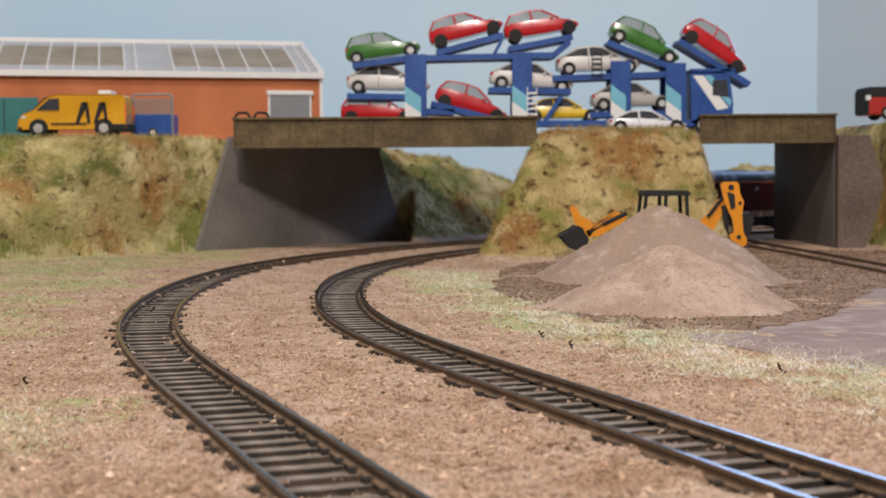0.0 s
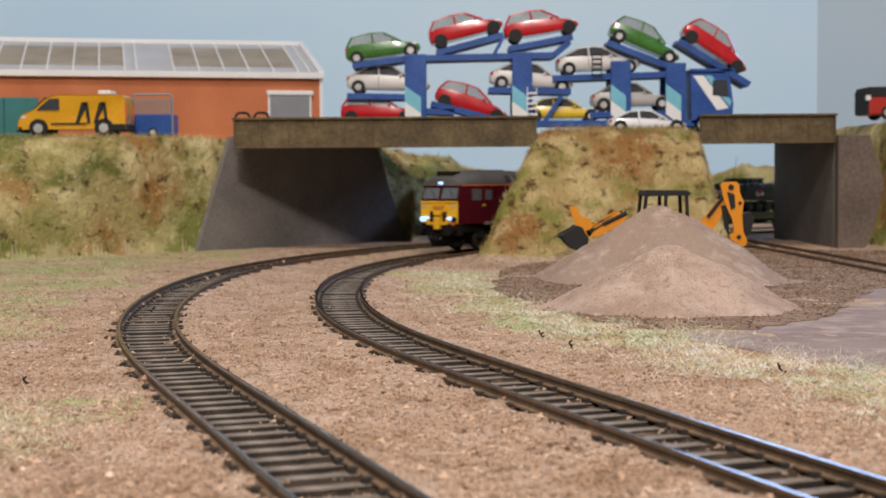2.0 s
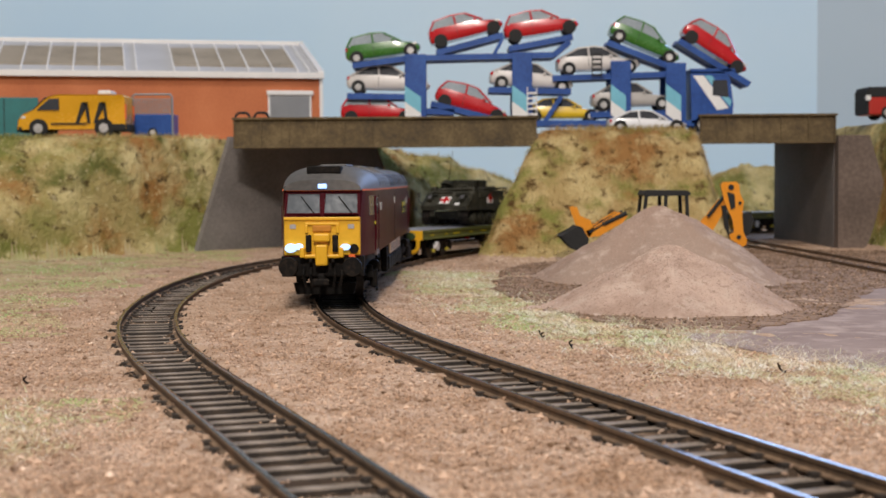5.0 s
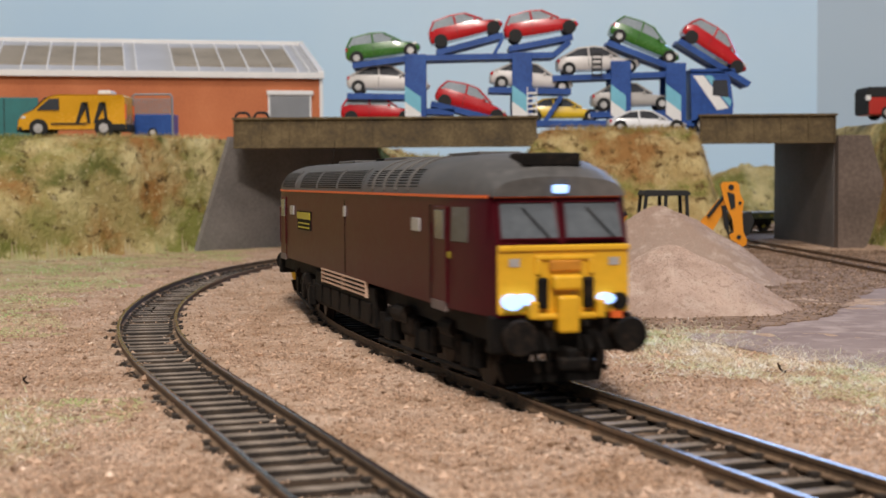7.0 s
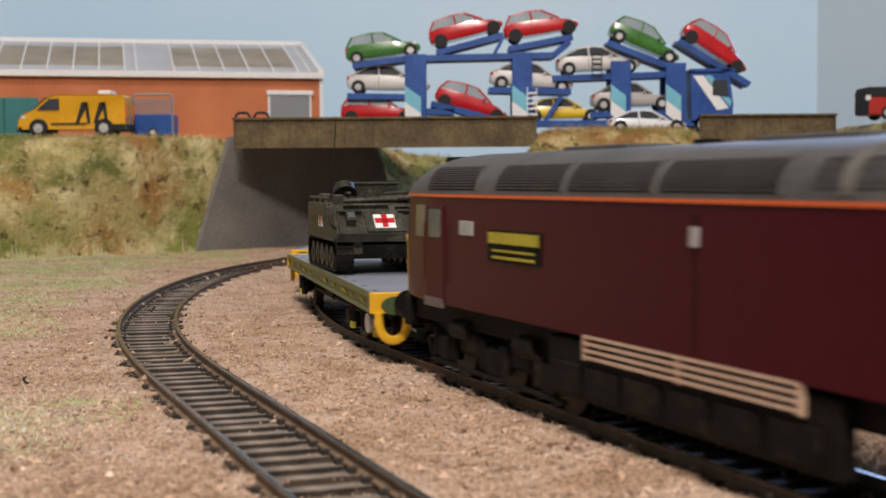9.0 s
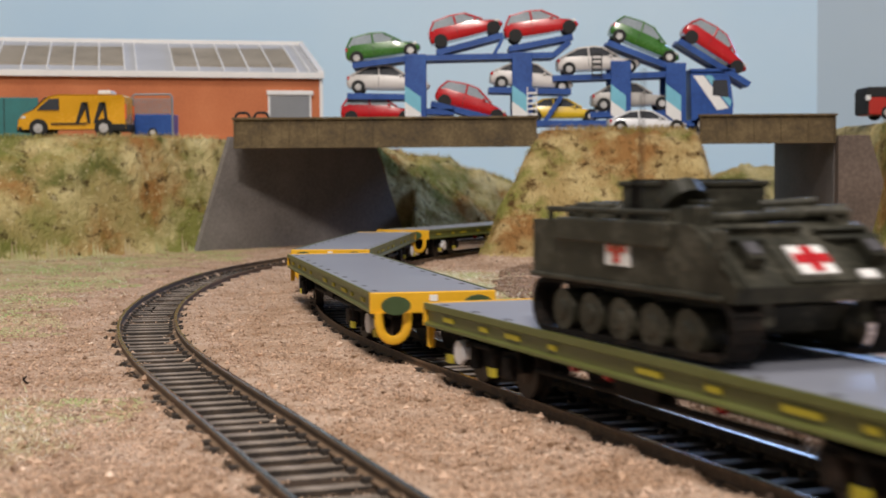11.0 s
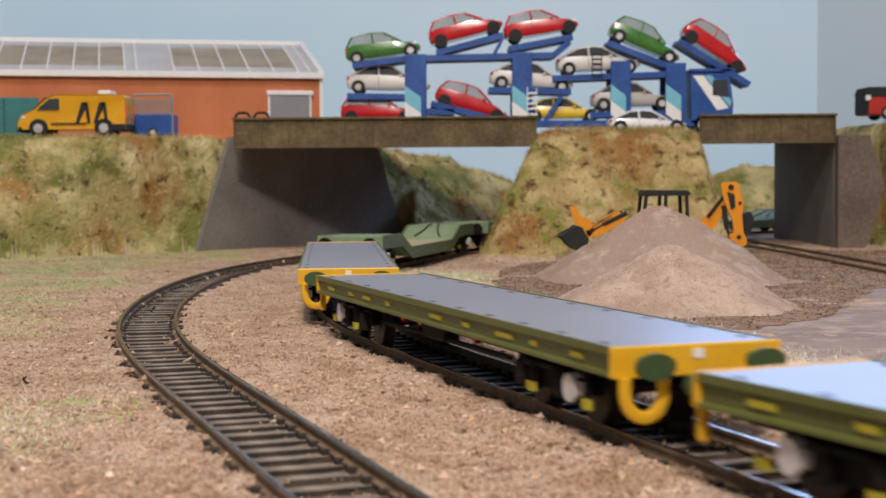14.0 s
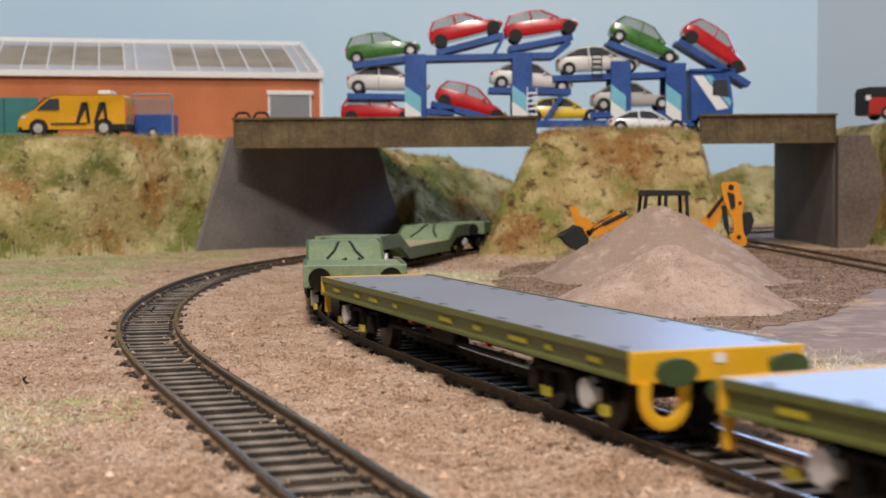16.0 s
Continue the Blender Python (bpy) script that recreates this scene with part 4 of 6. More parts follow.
    tube(bm, (84 * S, -.004, 88 * S), (112 * S, -.004, 124 * S), .0010, n=8)
    part("hydraulic_ram", bm, M_TYRE, root, "black hydraulic ram", 40)
    bm = bmesh.new()
    prism(bm, P([(150, 92), (166, 96), (172, 80), (164, 56), (152, 50), (146, 60)]), .004, .011)
    part("rear_bucket", bm, M_TYRE, root, "black digging bucket")
    boxpart("stabiliser", (58 * S, 66 * S, -.013, .013, 0, 46 * S), M_DIGGER, root, "", .0005)
    for x, r in ((-62, .0068), (26, .0105)):
        for s in (-1, 1):
            wheel(root, x * S, s * .0105, r, s, .0050)
    return root


digger()


# ---- the train: x forward, y to its left, z up from the rail head ----
M_WIN = mat("cab_glass", tone((.10, .11, .12), .2), .12, scale=60, bump=0, spec=.8)
M_PALEWIN = mat("pale_window", tone((.38, .36, .35), .1), .3, scale=60, bump=0)
M_DIMWIN = mat("dim_window", tone((.085, .08, .085), .2), .2, scale=60, bump=0)
M_WHEEL = mat("wheel_steel", [(.018, .014, .012), (.035, .027, .023), (.065, .05, .042)], .55, metal=.5, scale=150, bump=.1)
M_DISC = mat("silver_disc", tone((.72, .70, .70), .12), .45, metal=.2, scale=220, bump=.1)
M_YBAR = mat("yellow_marking", tone((.46, .38, .025), .2), .6, bump=0)
M_ARMYDISC = mat("dark_green_buffer", tone((.045, .075, .025), .15), .5, bump=.05)
M_WELL = mat("pale_green_paint", [(.14, .19, .10), (.20, .26, .145), (.26, .32, .19)], .55, scale=50, fine=500, bump=.05)
M_WELLDARK = mat("dark_green_camouflage", [(.04, .06, .025), (.07, .10, .04), (.13, .17, .08)], .6, scale=30, fine=300, bump=.05)
M_TAN = mat("tan_well_floor", tone((.42, .36, .22), .12), .7, scale=60, bump=.1)
M_CHAIN = mat("chain_metal", tone((.05, .045, .04), .2), .5, metal=.5, bump=0)


def wheelset(parent, x, r, material=M_WHEEL):
    bm = bmesh.new()
    for s in (-1, 1):
        tube(bm, (0, s * .0076, 0), (0, s * .0098, 0), r, n=20)
        tube(bm, (0, s * .0070, 0), (0, s * .0077, 0), r + .0009, n=20)
        tube(bm, (0, s * .0098, 0), (0, s * .0101, 0), r * .55, r * .45, n=12)
    tube(bm, (0, -.0075, 0), (0, .0075, 0), .0012, n=8)
    ob = part("wheelset", bm, material, parent, "", 40)
    ob.location = (x, 0, r)
    return ob


def tilted(bm, verts, ang, about):
    """Turn fresh verts about the y axis."""
    bmesh.ops.rotate(bm, cent=about, matrix=Matrix.Rotation(ang, 3, "Y"), verts=verts)


LE, ZB, ZY, ZC, ZR = .1245, .0172, .0312, .0410, .0502


def body_ring(x, w):
    lean = .0034 * (1 if x > 0 else -1) if abs(x) > .1235 else 0.0
    return [(x, -w, ZB), (x, -w * 1.004, ZY), (x - lean, -w * .985, ZC), (x - lean, w * .985, ZC), (x, w * 1.004, ZY), (x, w, ZB)]


def half_width(x):
    return float(np.interp(abs(x), [0, .096, .104, .114, .1205, .124], [.0174, .0174, .0171, .0158, .0146, .0137]))


def roof_pt(x, th, up=0.0):
    ax = abs(x)
    h = (ZR - ZC) * (1.0 if ax < .098 else max(.16, math.sqrt(max(0, 1 - ((ax - .098) / .0265) ** 2.2))))
    w = half_width(x) * .985
    c, s = math.cos(th), math.sin(th)
    return (x, (w + up * .4) * math.copysign(abs(c) ** .75, c), ZC + (h + up) * max(0, s) ** .85)


def roof_patch(name, x0, x1, t0, t1, up, material, parent, label="", nx=8, nt=6):
    bm = bmesh.new()
    xs = [x0 + (x1 - x0) * i / nx for i in range(nx + 1)]
    ts = [t0 + (t1 - t0) * i / nt for i in range(nt + 1)]
    lo = [[roof_pt(x, t, -.0003) for t in ts] + [roof_pt(x, t, up) for t in ts[::-1]] for x in xs]
    loft(bm, lo)
    return part(name, bm, material, parent, label, 30)


def locomotive():
    root = new("locomotive")
    tagged(root, "maroon diesel locomotive with grey roof and yellow warning panel", "locomotive")
    bm = bmesh.new()
    loft(bm, [body_ring(x, half_width(x)) for x in (-.124, -.1205, -.114, -.104, -.096, 0, .096, .104, .114, .1205, .124)])
    body = part("body", bm, M_MAROON, root, "glossy maroon body", 25)
    bm = bmesh.new()
    xs = [-.1222, -.119, -.115, -.110, -.105, -.100, -.096, -.06, 0, .06, .096, .100, .105, .110, .115, .119, .1222]
    loft(bm, [[roof_pt(x, math.pi * i / 18) for i in range(19)] for x in xs])
    roof = part("roof", bm, M_ROOFGREY, root, "dusty dark grey curved roof", 50)
    # louvres along both roof shoulders
    for sd in (0, 1):
        T = (lambda t: t) if sd else (lambda t: math.pi - t)
        for x0, x1 in ((-.103, -.077), (-.067, -.040), (-.037, -.010), (-.007, .022)):
            g = roof_patch("louvre_panel", x0, x1, T(.10), T(.66), .0002, M_BLACK, roof, "black louvred grille")
            for i in range(9):
                roof_patch("slat", x0 + .0005, x1 - .0005, T(.125 + i * .059), T(.143 + i * .059), .00042, M_ROOFGREY, g, "", 3, 1)
            roof_patch("panel_edge", x1, x1 + .0009, T(.08), T(.72), .0004, M_ROOFGREY, roof, "", 1, 6)
        for i in range(4):
            x = .034 + i * .0115
            roof_patch("rib", x, x + .0030, T(.08), T(1.30), .0003, M_ROOFRIB, roof, "paler worn roof rib", 1, 8)
        for i in range(7):
            roof_patch("vent_slot", .029, .078, T(.16 + i * .075), T(.175 + i * .075), .0002, M_BLACK, roof, "", 4, 1)
    for x in (-.05, .012, .075):
        bm = bmesh.new()
        box(bm, x - .012, x + .012, -.005, .005, ZR - .0004, ZR + .0006, .0003)
        part("roof_hatch", bm, M_ROOFGREY, roof)
    bm = bmesh.new()
    tube(bm, (-.02, 0, ZR), (-.02, 0, ZR + .0008), .0025, n=16)
    part("exhaust_port", bm, M_BLACK, roof)
    # cantrail line, in stretches that follow the taper
    for s in (-1, 1):
        bm = bmesh.new()
        xs = [-.1205, -.1145, -.104, -.096, .096, .104, .1145, .1205]
        loft(bm, [[(x, s * (half_width(x) * .985 + d), z) for d, z in ((-.0003, ZC - .0003), (.0003, ZC - .0003), (.0003, ZC + .0003), (-.0003, ZC + .0003))] for x in xs])
        part("cantrail_stripe", bm, M_ORANGE, body, "thin orange line")
        # doors, windows, plates
        for e in (-1, 1):
            xc = e * .0975
            boxpart("cab_door", (xc - .0048, xc + .0048, s * .0173 - .0003, s * .0173 + .0003, ZB + .001, ZC - .0022), M_MAROON, body, "", .0002)
            boxpart("door_window", (xc - .0032, xc + .0032, s * .0174 - .0004, s * .0174 + .0004, ZY + .0006, ZC - .0030), M_WIN, body, "dark door window", .0001)
            bm = bmesh.new()
            w0, w1 = half_width(.1045), half_width(.1125)
            vs = [(e * .1045, s * (w0 + .0002), ZY + .0004), (e * .1125, s * (w1 + .0002), ZY + .0004), (e * .1125, s * (w1 + .0000), ZC - .0022), (e * .1045, s * (w0 + .0000), ZC - .0022)]
            loft(bm, [vs, [(a, b - s * .0008, c) for a, b, c in vs]])
            part("cab_side_window", bm, M_DIMWIN, body, "grey reflecting cab side window")
            boxpart("cab_step", (xc - .006, xc + .004, s * .0172 - .0006, s * .0172 + .0006, ZB - .0008, ZB + .0012), M_STEP, body, "worn scuffed step")
            for dx in (-.0055, .0055):
                bm = bmesh.new()
                tube(bm, (xc + dx, s * .0178, ZB + .005), (xc + dx, s * .0178, ZC - .006), .00018, n=6)
                part("handrail", bm, M_MAROON, body)
        for x in (.0785, -.0805):
            boxpart("side_window", (x - .0032, x + .0032, s * .0175 - .0003, s * .0175 + .0003, ZY + .0016, ZY + .0046), M_PALEWIN, body, "small pale side window", .0001)
        for x in (.003, .090):
            boxpart("panel_seam", (x - .0001, x + .0001, s * .0175 - .0001, s * .0175 + .0001, ZB + .001, ZC - .002), M_BLACK, body)
        boxpart("filler_cap", (.0020, .0040, s * .0175 - .0003, s * .0175 + .0003, ZY + .003, ZY + .006), M_PALEWIN, body)
        name_ = boxpart("name_panel", (-.0695, -.0465, s * .0175 - .0002, s * .0175 + .0002, ZY - .0030, ZY + .0032), M_BLACK, body)
        boxpart("letter_bar", (-.0687, -.0473, s * .0178 - .0002, s * .0178 + .0002, ZY + .0006, ZY + .0028), M_YBAR, name_, "yellow lettering strip")
        boxpart("letter_bar", (-.0670, -.0490, s * .0178 - .0002, s * .0178 + .0002, ZY - .0024, ZY - .0019), M_YBAR, name_)
        boxpart("letter_bar", (-.0670, -.0490, s * .0178 - .0002, s * .0178 + .0002, ZY - .0010, ZY - .0006), M_YBAR, name_)
        boxpart("number_bar", (.1005, .1040, s * .0173 - .0001, s * .0173 + .0004, ZY - .0032, ZY - .0020), M_YBAR, body, "small pale yellow marking")
        # battery box and beige side grille below the body
        tank = boxpart("battery_box", (-.046, .034, s * .0150 - .0014, s * .0150 + .0014, .0052, ZB - .0012), M_BLACK, root, "grimy underframe equipment box", .0006)
        for i in range(6):
            boxpart("box_door", (-.044 + i * .0128, -.0335 + i * .0128, s * .0167 - .0004, s * .0167 + .0004, .0062, .0118), M_BLACK, tank, "", .0004)
        for i in range(4):
            boxpart("grille_bar", (-.0310, .0270, s * .0172 - .0004, s * .0172 + .0004, .0133 + i * .00120, .0138 + i * .00120), M_BEIGE, tank, "beige slatted grille bar")
        for x in (-.0310, -.002, .0270):
            boxpart("grille_post", (x - .0005, x + .0005, s * .0170 - .0004, s * .0170 + .0004, .0129, .0178), M_BEIGE, tank)
    boxpart("underframe", (-.119, .119, -.0135, .0135, .0120, ZB + .0006), M_BLACK, root)
    # cab fronts
    for e in (1, -1):
        X = lambda a, b: (min(e * a, e * b), max(e * a, e * b))
        pan = boxpart("warning_panel", (*X(.1234, .1246), -.0138, .0138, ZB + .0004, ZY), M_YELLOW, root, "bright yellow end panel", .0005)
        boxpart("panel_ledge", (*X(.1236, .1252), -.0138, .0138, ZY - .0010, ZY + .0002), M_YELLOW, pan, "", .0003)
        boxpart("jumper_recess", (*X(.1240, .1254), -.0034, .0034, .0262, .0284), M_RECESS, pan, "socket panel in a deeper, shaded yellow-brown", .0003)
        boxpart("recess_frame", (*X(.1240, .1252), -.0062, .0062, .0284, .0294), M_YELLOW, pan, "", .0003)
        for y in (-.0056, .0056):
            boxpart("recess_frame", (*X(.1240, .1252), y - .0006, y + .0006, .0255, .0286), M_YELLOW, pan, "", .0003)
        boxpart("socket_box", (*X(.1240, .1268), -.0030, .0030, .0225, .0255), M_YELLOW, pan, "", .0006)
        for y in (-.0048, .0048):
            boxpart("jumper_cable", (*X(.1242, .1262), y - .0010, y + .0010, .0188, .0250), M_BLACK, pan, "", .0005)
        boxpart("coupler_guard", (*X(.1240, .1275), -.0022, .0022, .0140, .0215), M_YELLOW, pan, "", .0006)
        for y in (-.0070, .0070):
            boxpart("bracket", (*X(.1240, .1268), y - .0009, y + .0009, .0168, .0205), M_YELLOW, pan, "", .0004)
        boxpart("bracket", (*X(.1242, .1262), -.0065, .0065, .0166, .0180), M_YELLOW, pan, "", .0005)
        for y in (-.0105, .0105):
            boxpart("marker_plate", (*X(.1243, .1248), y - .0011, y + .0011, .0272, .0288), M_PALEWIN, pan)
        lit = M_LAMP if e > 0 else M_PALEWIN
        for y, z, ry, rz in ((-.0112, .0203, .0021, .0016), (-.0084, .0208, .0016, .0011), (.0085, .0206, .0018, .0011)):
            bm = bmesh.new()
            g = tube(bm, (0, 0, 0), (e * .0014, 0, 0), 1.0, n=20)
            bmesh.ops.scale(bm, vec=(1, ry, rz), verts=g)
            bmesh.ops.translate(bm, vec=(e * .1246, y * e, z), verts=g)
            part("headlamp", bm, lit, pan, "glowing white headlamp" if e > 0 else "unlit lamp", 40)
        bm = bmesh.new()
        tube(bm, (e * .1246, .0115 * e, .0200), (e * .1256, .0115 * e, .0200), .0017, n=16)
        part("lamp_socket", bm, M_BLACK, pan)
        box_lamp = boxpart("roof_lamp", (*X(.1200, .1232), -.0016, .0016, ZC + .0006, ZC + .0023), lit, root, "glowing lamp above the windscreen" if e > 0 else "unlit roof lamp", .0004)
        boxpart("route_box", (*X(.110, .1185), -.0062, .0062, ZC + .0060, ZC + .0088), M_BLACK, root, "black box on the roof front", .0004)
        boxpart("cantrail_stripe", (*X(.1202, .1211), -.0134, .0134, ZC - .0003, ZC + .0003), M_ORANGE, root, "thin orange line over the windscreens")
        for i in range(3):
            boxpart("multiple_socket", (*X(.1246, .1266), -.0046 + i * .0040, -.0034 + i * .0040, .0150, .0164), M_BLACK, pan, "", .0003)
        # windscreens, leaning with the front
        for y in (-.0068, .0068):
            bm = bmesh.new()
            z0, z1 = ZY + .0016, ZC - .0012
            lean = lambda z: e * (.1242 - .0034 * (z - ZY) / (ZC - ZY))
            q = [(lean(z0), y - .0060, z0), (lean(z0), y + .0060, z0), (lean(z1), y + .0057, z1), (lean(z1), y - .0057, z1)]
            loft(bm, [q, [(a - e * .0008, b, c) for a, b, c in q]])
            pane = part("windscreen", bm, M_WIN, root, "reflecting cab windscreen")
            bm = bmesh.new()
            o = [(lean(z0), y - .0063, z0 - .0004), (lean(z0), y + .0063, z0 - .0004), (lean(z1), y + .0060, z1 + .0003), (lean(z1), y - .0060, z1 + .0003)]
            for (a, b), (c, d) in zip(zip(o, q), zip(o[1:] + o[:1], q[1:] + q[:1])):
                loft(bm, [[a, c, d, b], [(p[0] + e * .0004, p[1], p[2]) for p in (a, c, d, b)]])
            part("window_frame", bm, M_MAROON, pane, "thin maroon window frame")
            bm = bmesh.new()
            tube(bm, (lean(z0) + e * .0006, y + .004, z0), (lean(z1) + e * .0006, y - .001, z0 + .006), .00016, n=6)
            part("wiper", bm, M_BLACK, pane)
        beam = boxpart("buffer_beam", (*X(.1205, .1236), -.0150, .0150, .0098, ZB + .0002), M_BLACK, root, "black buffer beam", .0005)
        for y in (-.0114, .0114):
            bm = bmesh.new()
            tube(bm, (e * .1235, y, .0138), (e * .1275, y, .0138), .0019, n=16)
            tube(bm, (e * .1275, y, .0138), (e * .1302, y, .0138), .0013, n=12)
            tube(bm, (e * .1302, y, .0138), (e * .1312, y, .0138), .0036, .0033, n=20)
            part("buffer", bm, M_BLACK, beam, "sooty round buffer", 40)
        for y in (-.0065, -.0040, .0045, .0070):
            bm = bmesh.new()
            tube(bm, (e * .1240, y, .0135), (e * .1262, y * 1.05, .0105), .0005, n=8)
            tube(bm, (e * .1262, y * 1.05, .0105), (e * .1252, y * .9, .0062), .0005, n=8)
            part("brake_pipe", bm, M_BLACK, beam)
        bm = bmesh.new()
        box(bm, *X(.1236, .1292), -.0012, .0012, .0085, .0112, .0005)
        box(bm, *X(.1280, .1300), -.0030, .0030, .0070, .0095, .0005)
        part("coupling", bm, M_BLACK, beam)
        bm = bmesh.new()
        prism(bm, [(-.0105, .0030), (.0105, .0030), (.0115, .0072), (-.0115, .0072)], *X(.1160, .1180), "x")
        part("guard_plate", bm, M_BLACK, beam, "black plough plate")
        boxpart("hose_valve", (*X(.1240, .1256), .0108 * e - .0011, .0108 * e + .0011, .0166, .0180), M_ORANGE, beam, "small orange valve")
    # bogies
    bogies = []
    for e in (1, -1):
        bg = new("bogie")
        bg.parent = root
        bg.location = (e * .074, 0, 0)
        bm = bmesh.new()
        for s in (-1, 1):
            y0, y1 = sorted((s * .0112, s * .0135))
            prism(bm, [(-.038, .0085), (-.033, .0125), (-.012, .0118), (-.006, .0100), (.006, .0100), (.012, .0118), (.033, .0125), (.038, .0085), (.030, .0065), (-.030, .0065)], y0, y1)
            for x in (-.0285, 0, .0285):
                box(bm, x - .0034, x + .0034, *sorted((s * .0128, s * .0152)), .0040, .0098, .0008)
                for d in (-.0058, .0058):
                    tube(bm, (x + d, s * .0138, .0048), (x + d, s * .0138, .0108), .0015, n=10)
            for x in (-.0145, .0145):
                box(bm, x - .005, x + .005, *sorted((s * .0125, s * .0146)), .0070, .0115, .0008)
            tube(bm, (-.036, s * .0148, .0036), (.036, s * .0148, .0036), .0006, n=8)
            tube(bm, (-.022, s * .0142, .0118), (-.014, s * .0142, .0118), .0022, n=12)
            tube(bm, (.014, s * .0142, .0118), (.022, s * .0142, .0118), .0022, n=12)
        box(bm, -.033, .033, -.0105, .0105, .0075, .0110)
        part("bogie_frame", bm, M_BLACK, bg, "grimy black bogie side frame")
        ws = [wheelset(bg, x, .0073) for x in (-.0285, 0, .0285)]
        bogies.append((bg, ws, e * .074))
    return root, bogies


# ---- flat wagons ----
WL, WHW, WZ, WB_ = .2013, .0163, .0161, .1354


def wagon_bogie(root, x, frame_mat=M_BLACK, disc=True):
    bg = new("bogie")
    bg.parent = root
    bg.location = (x, 0, 0)
    bm = bmesh.new()
    for s in (-1, 1):
        y0, y1 = sorted((s * .0112, s * .0130))
        prism(bm, [(-.0185, .0060), (-.016, .0098), (-.006, .0090), (.006, .0090), (.016, .0098), (.0185, .0060), (.011, .0048), (-.011, .0048)], y0, y1)
        for d in (-.0125, .0125):
            box(bm, d - .0024, d + .0024, *sorted((s * .0125, s * .0146)), .0040, .0088, .0006)
            tube(bm, (d * .45, s * .0136, .0042), (d * .45, s * .0136, .0095), .0014, n=8)
        tube(bm, (-.010, s * .0140, .0090), (.004, s * .0140, .0094), .0006, n=8)
    box(bm, -.004, .004, -.0112, .0112, .0050, .0105)
    part("bogie_frame", bm, frame_mat, bg, "black wagon bogie frame")
    ws = [wheelset(bg, d, .0062) for d in (-.0125, .0125)]
    for s in (-1, 1):
        if disc:
            bm = bmesh.new()
            e = 1 if x > 0 else -1
            tube(bm, (e * .0125, s * .0132, .0068), (e * .0125, s * .0152, .0068), .0028, .0026, n=20)
            part("axle_disc", bm, M_DISC, bg, "silver round axle cover", 40)
            for d in (-.0058, .0192):
                boxpart("axle_tag", (e * d - .0014, e * d + .0014, s * .0146 - .0005, s * .0146 + .0005, .0038, .0056), M_YBAR, bg, "yellow square tag")
    return bg, ws, x


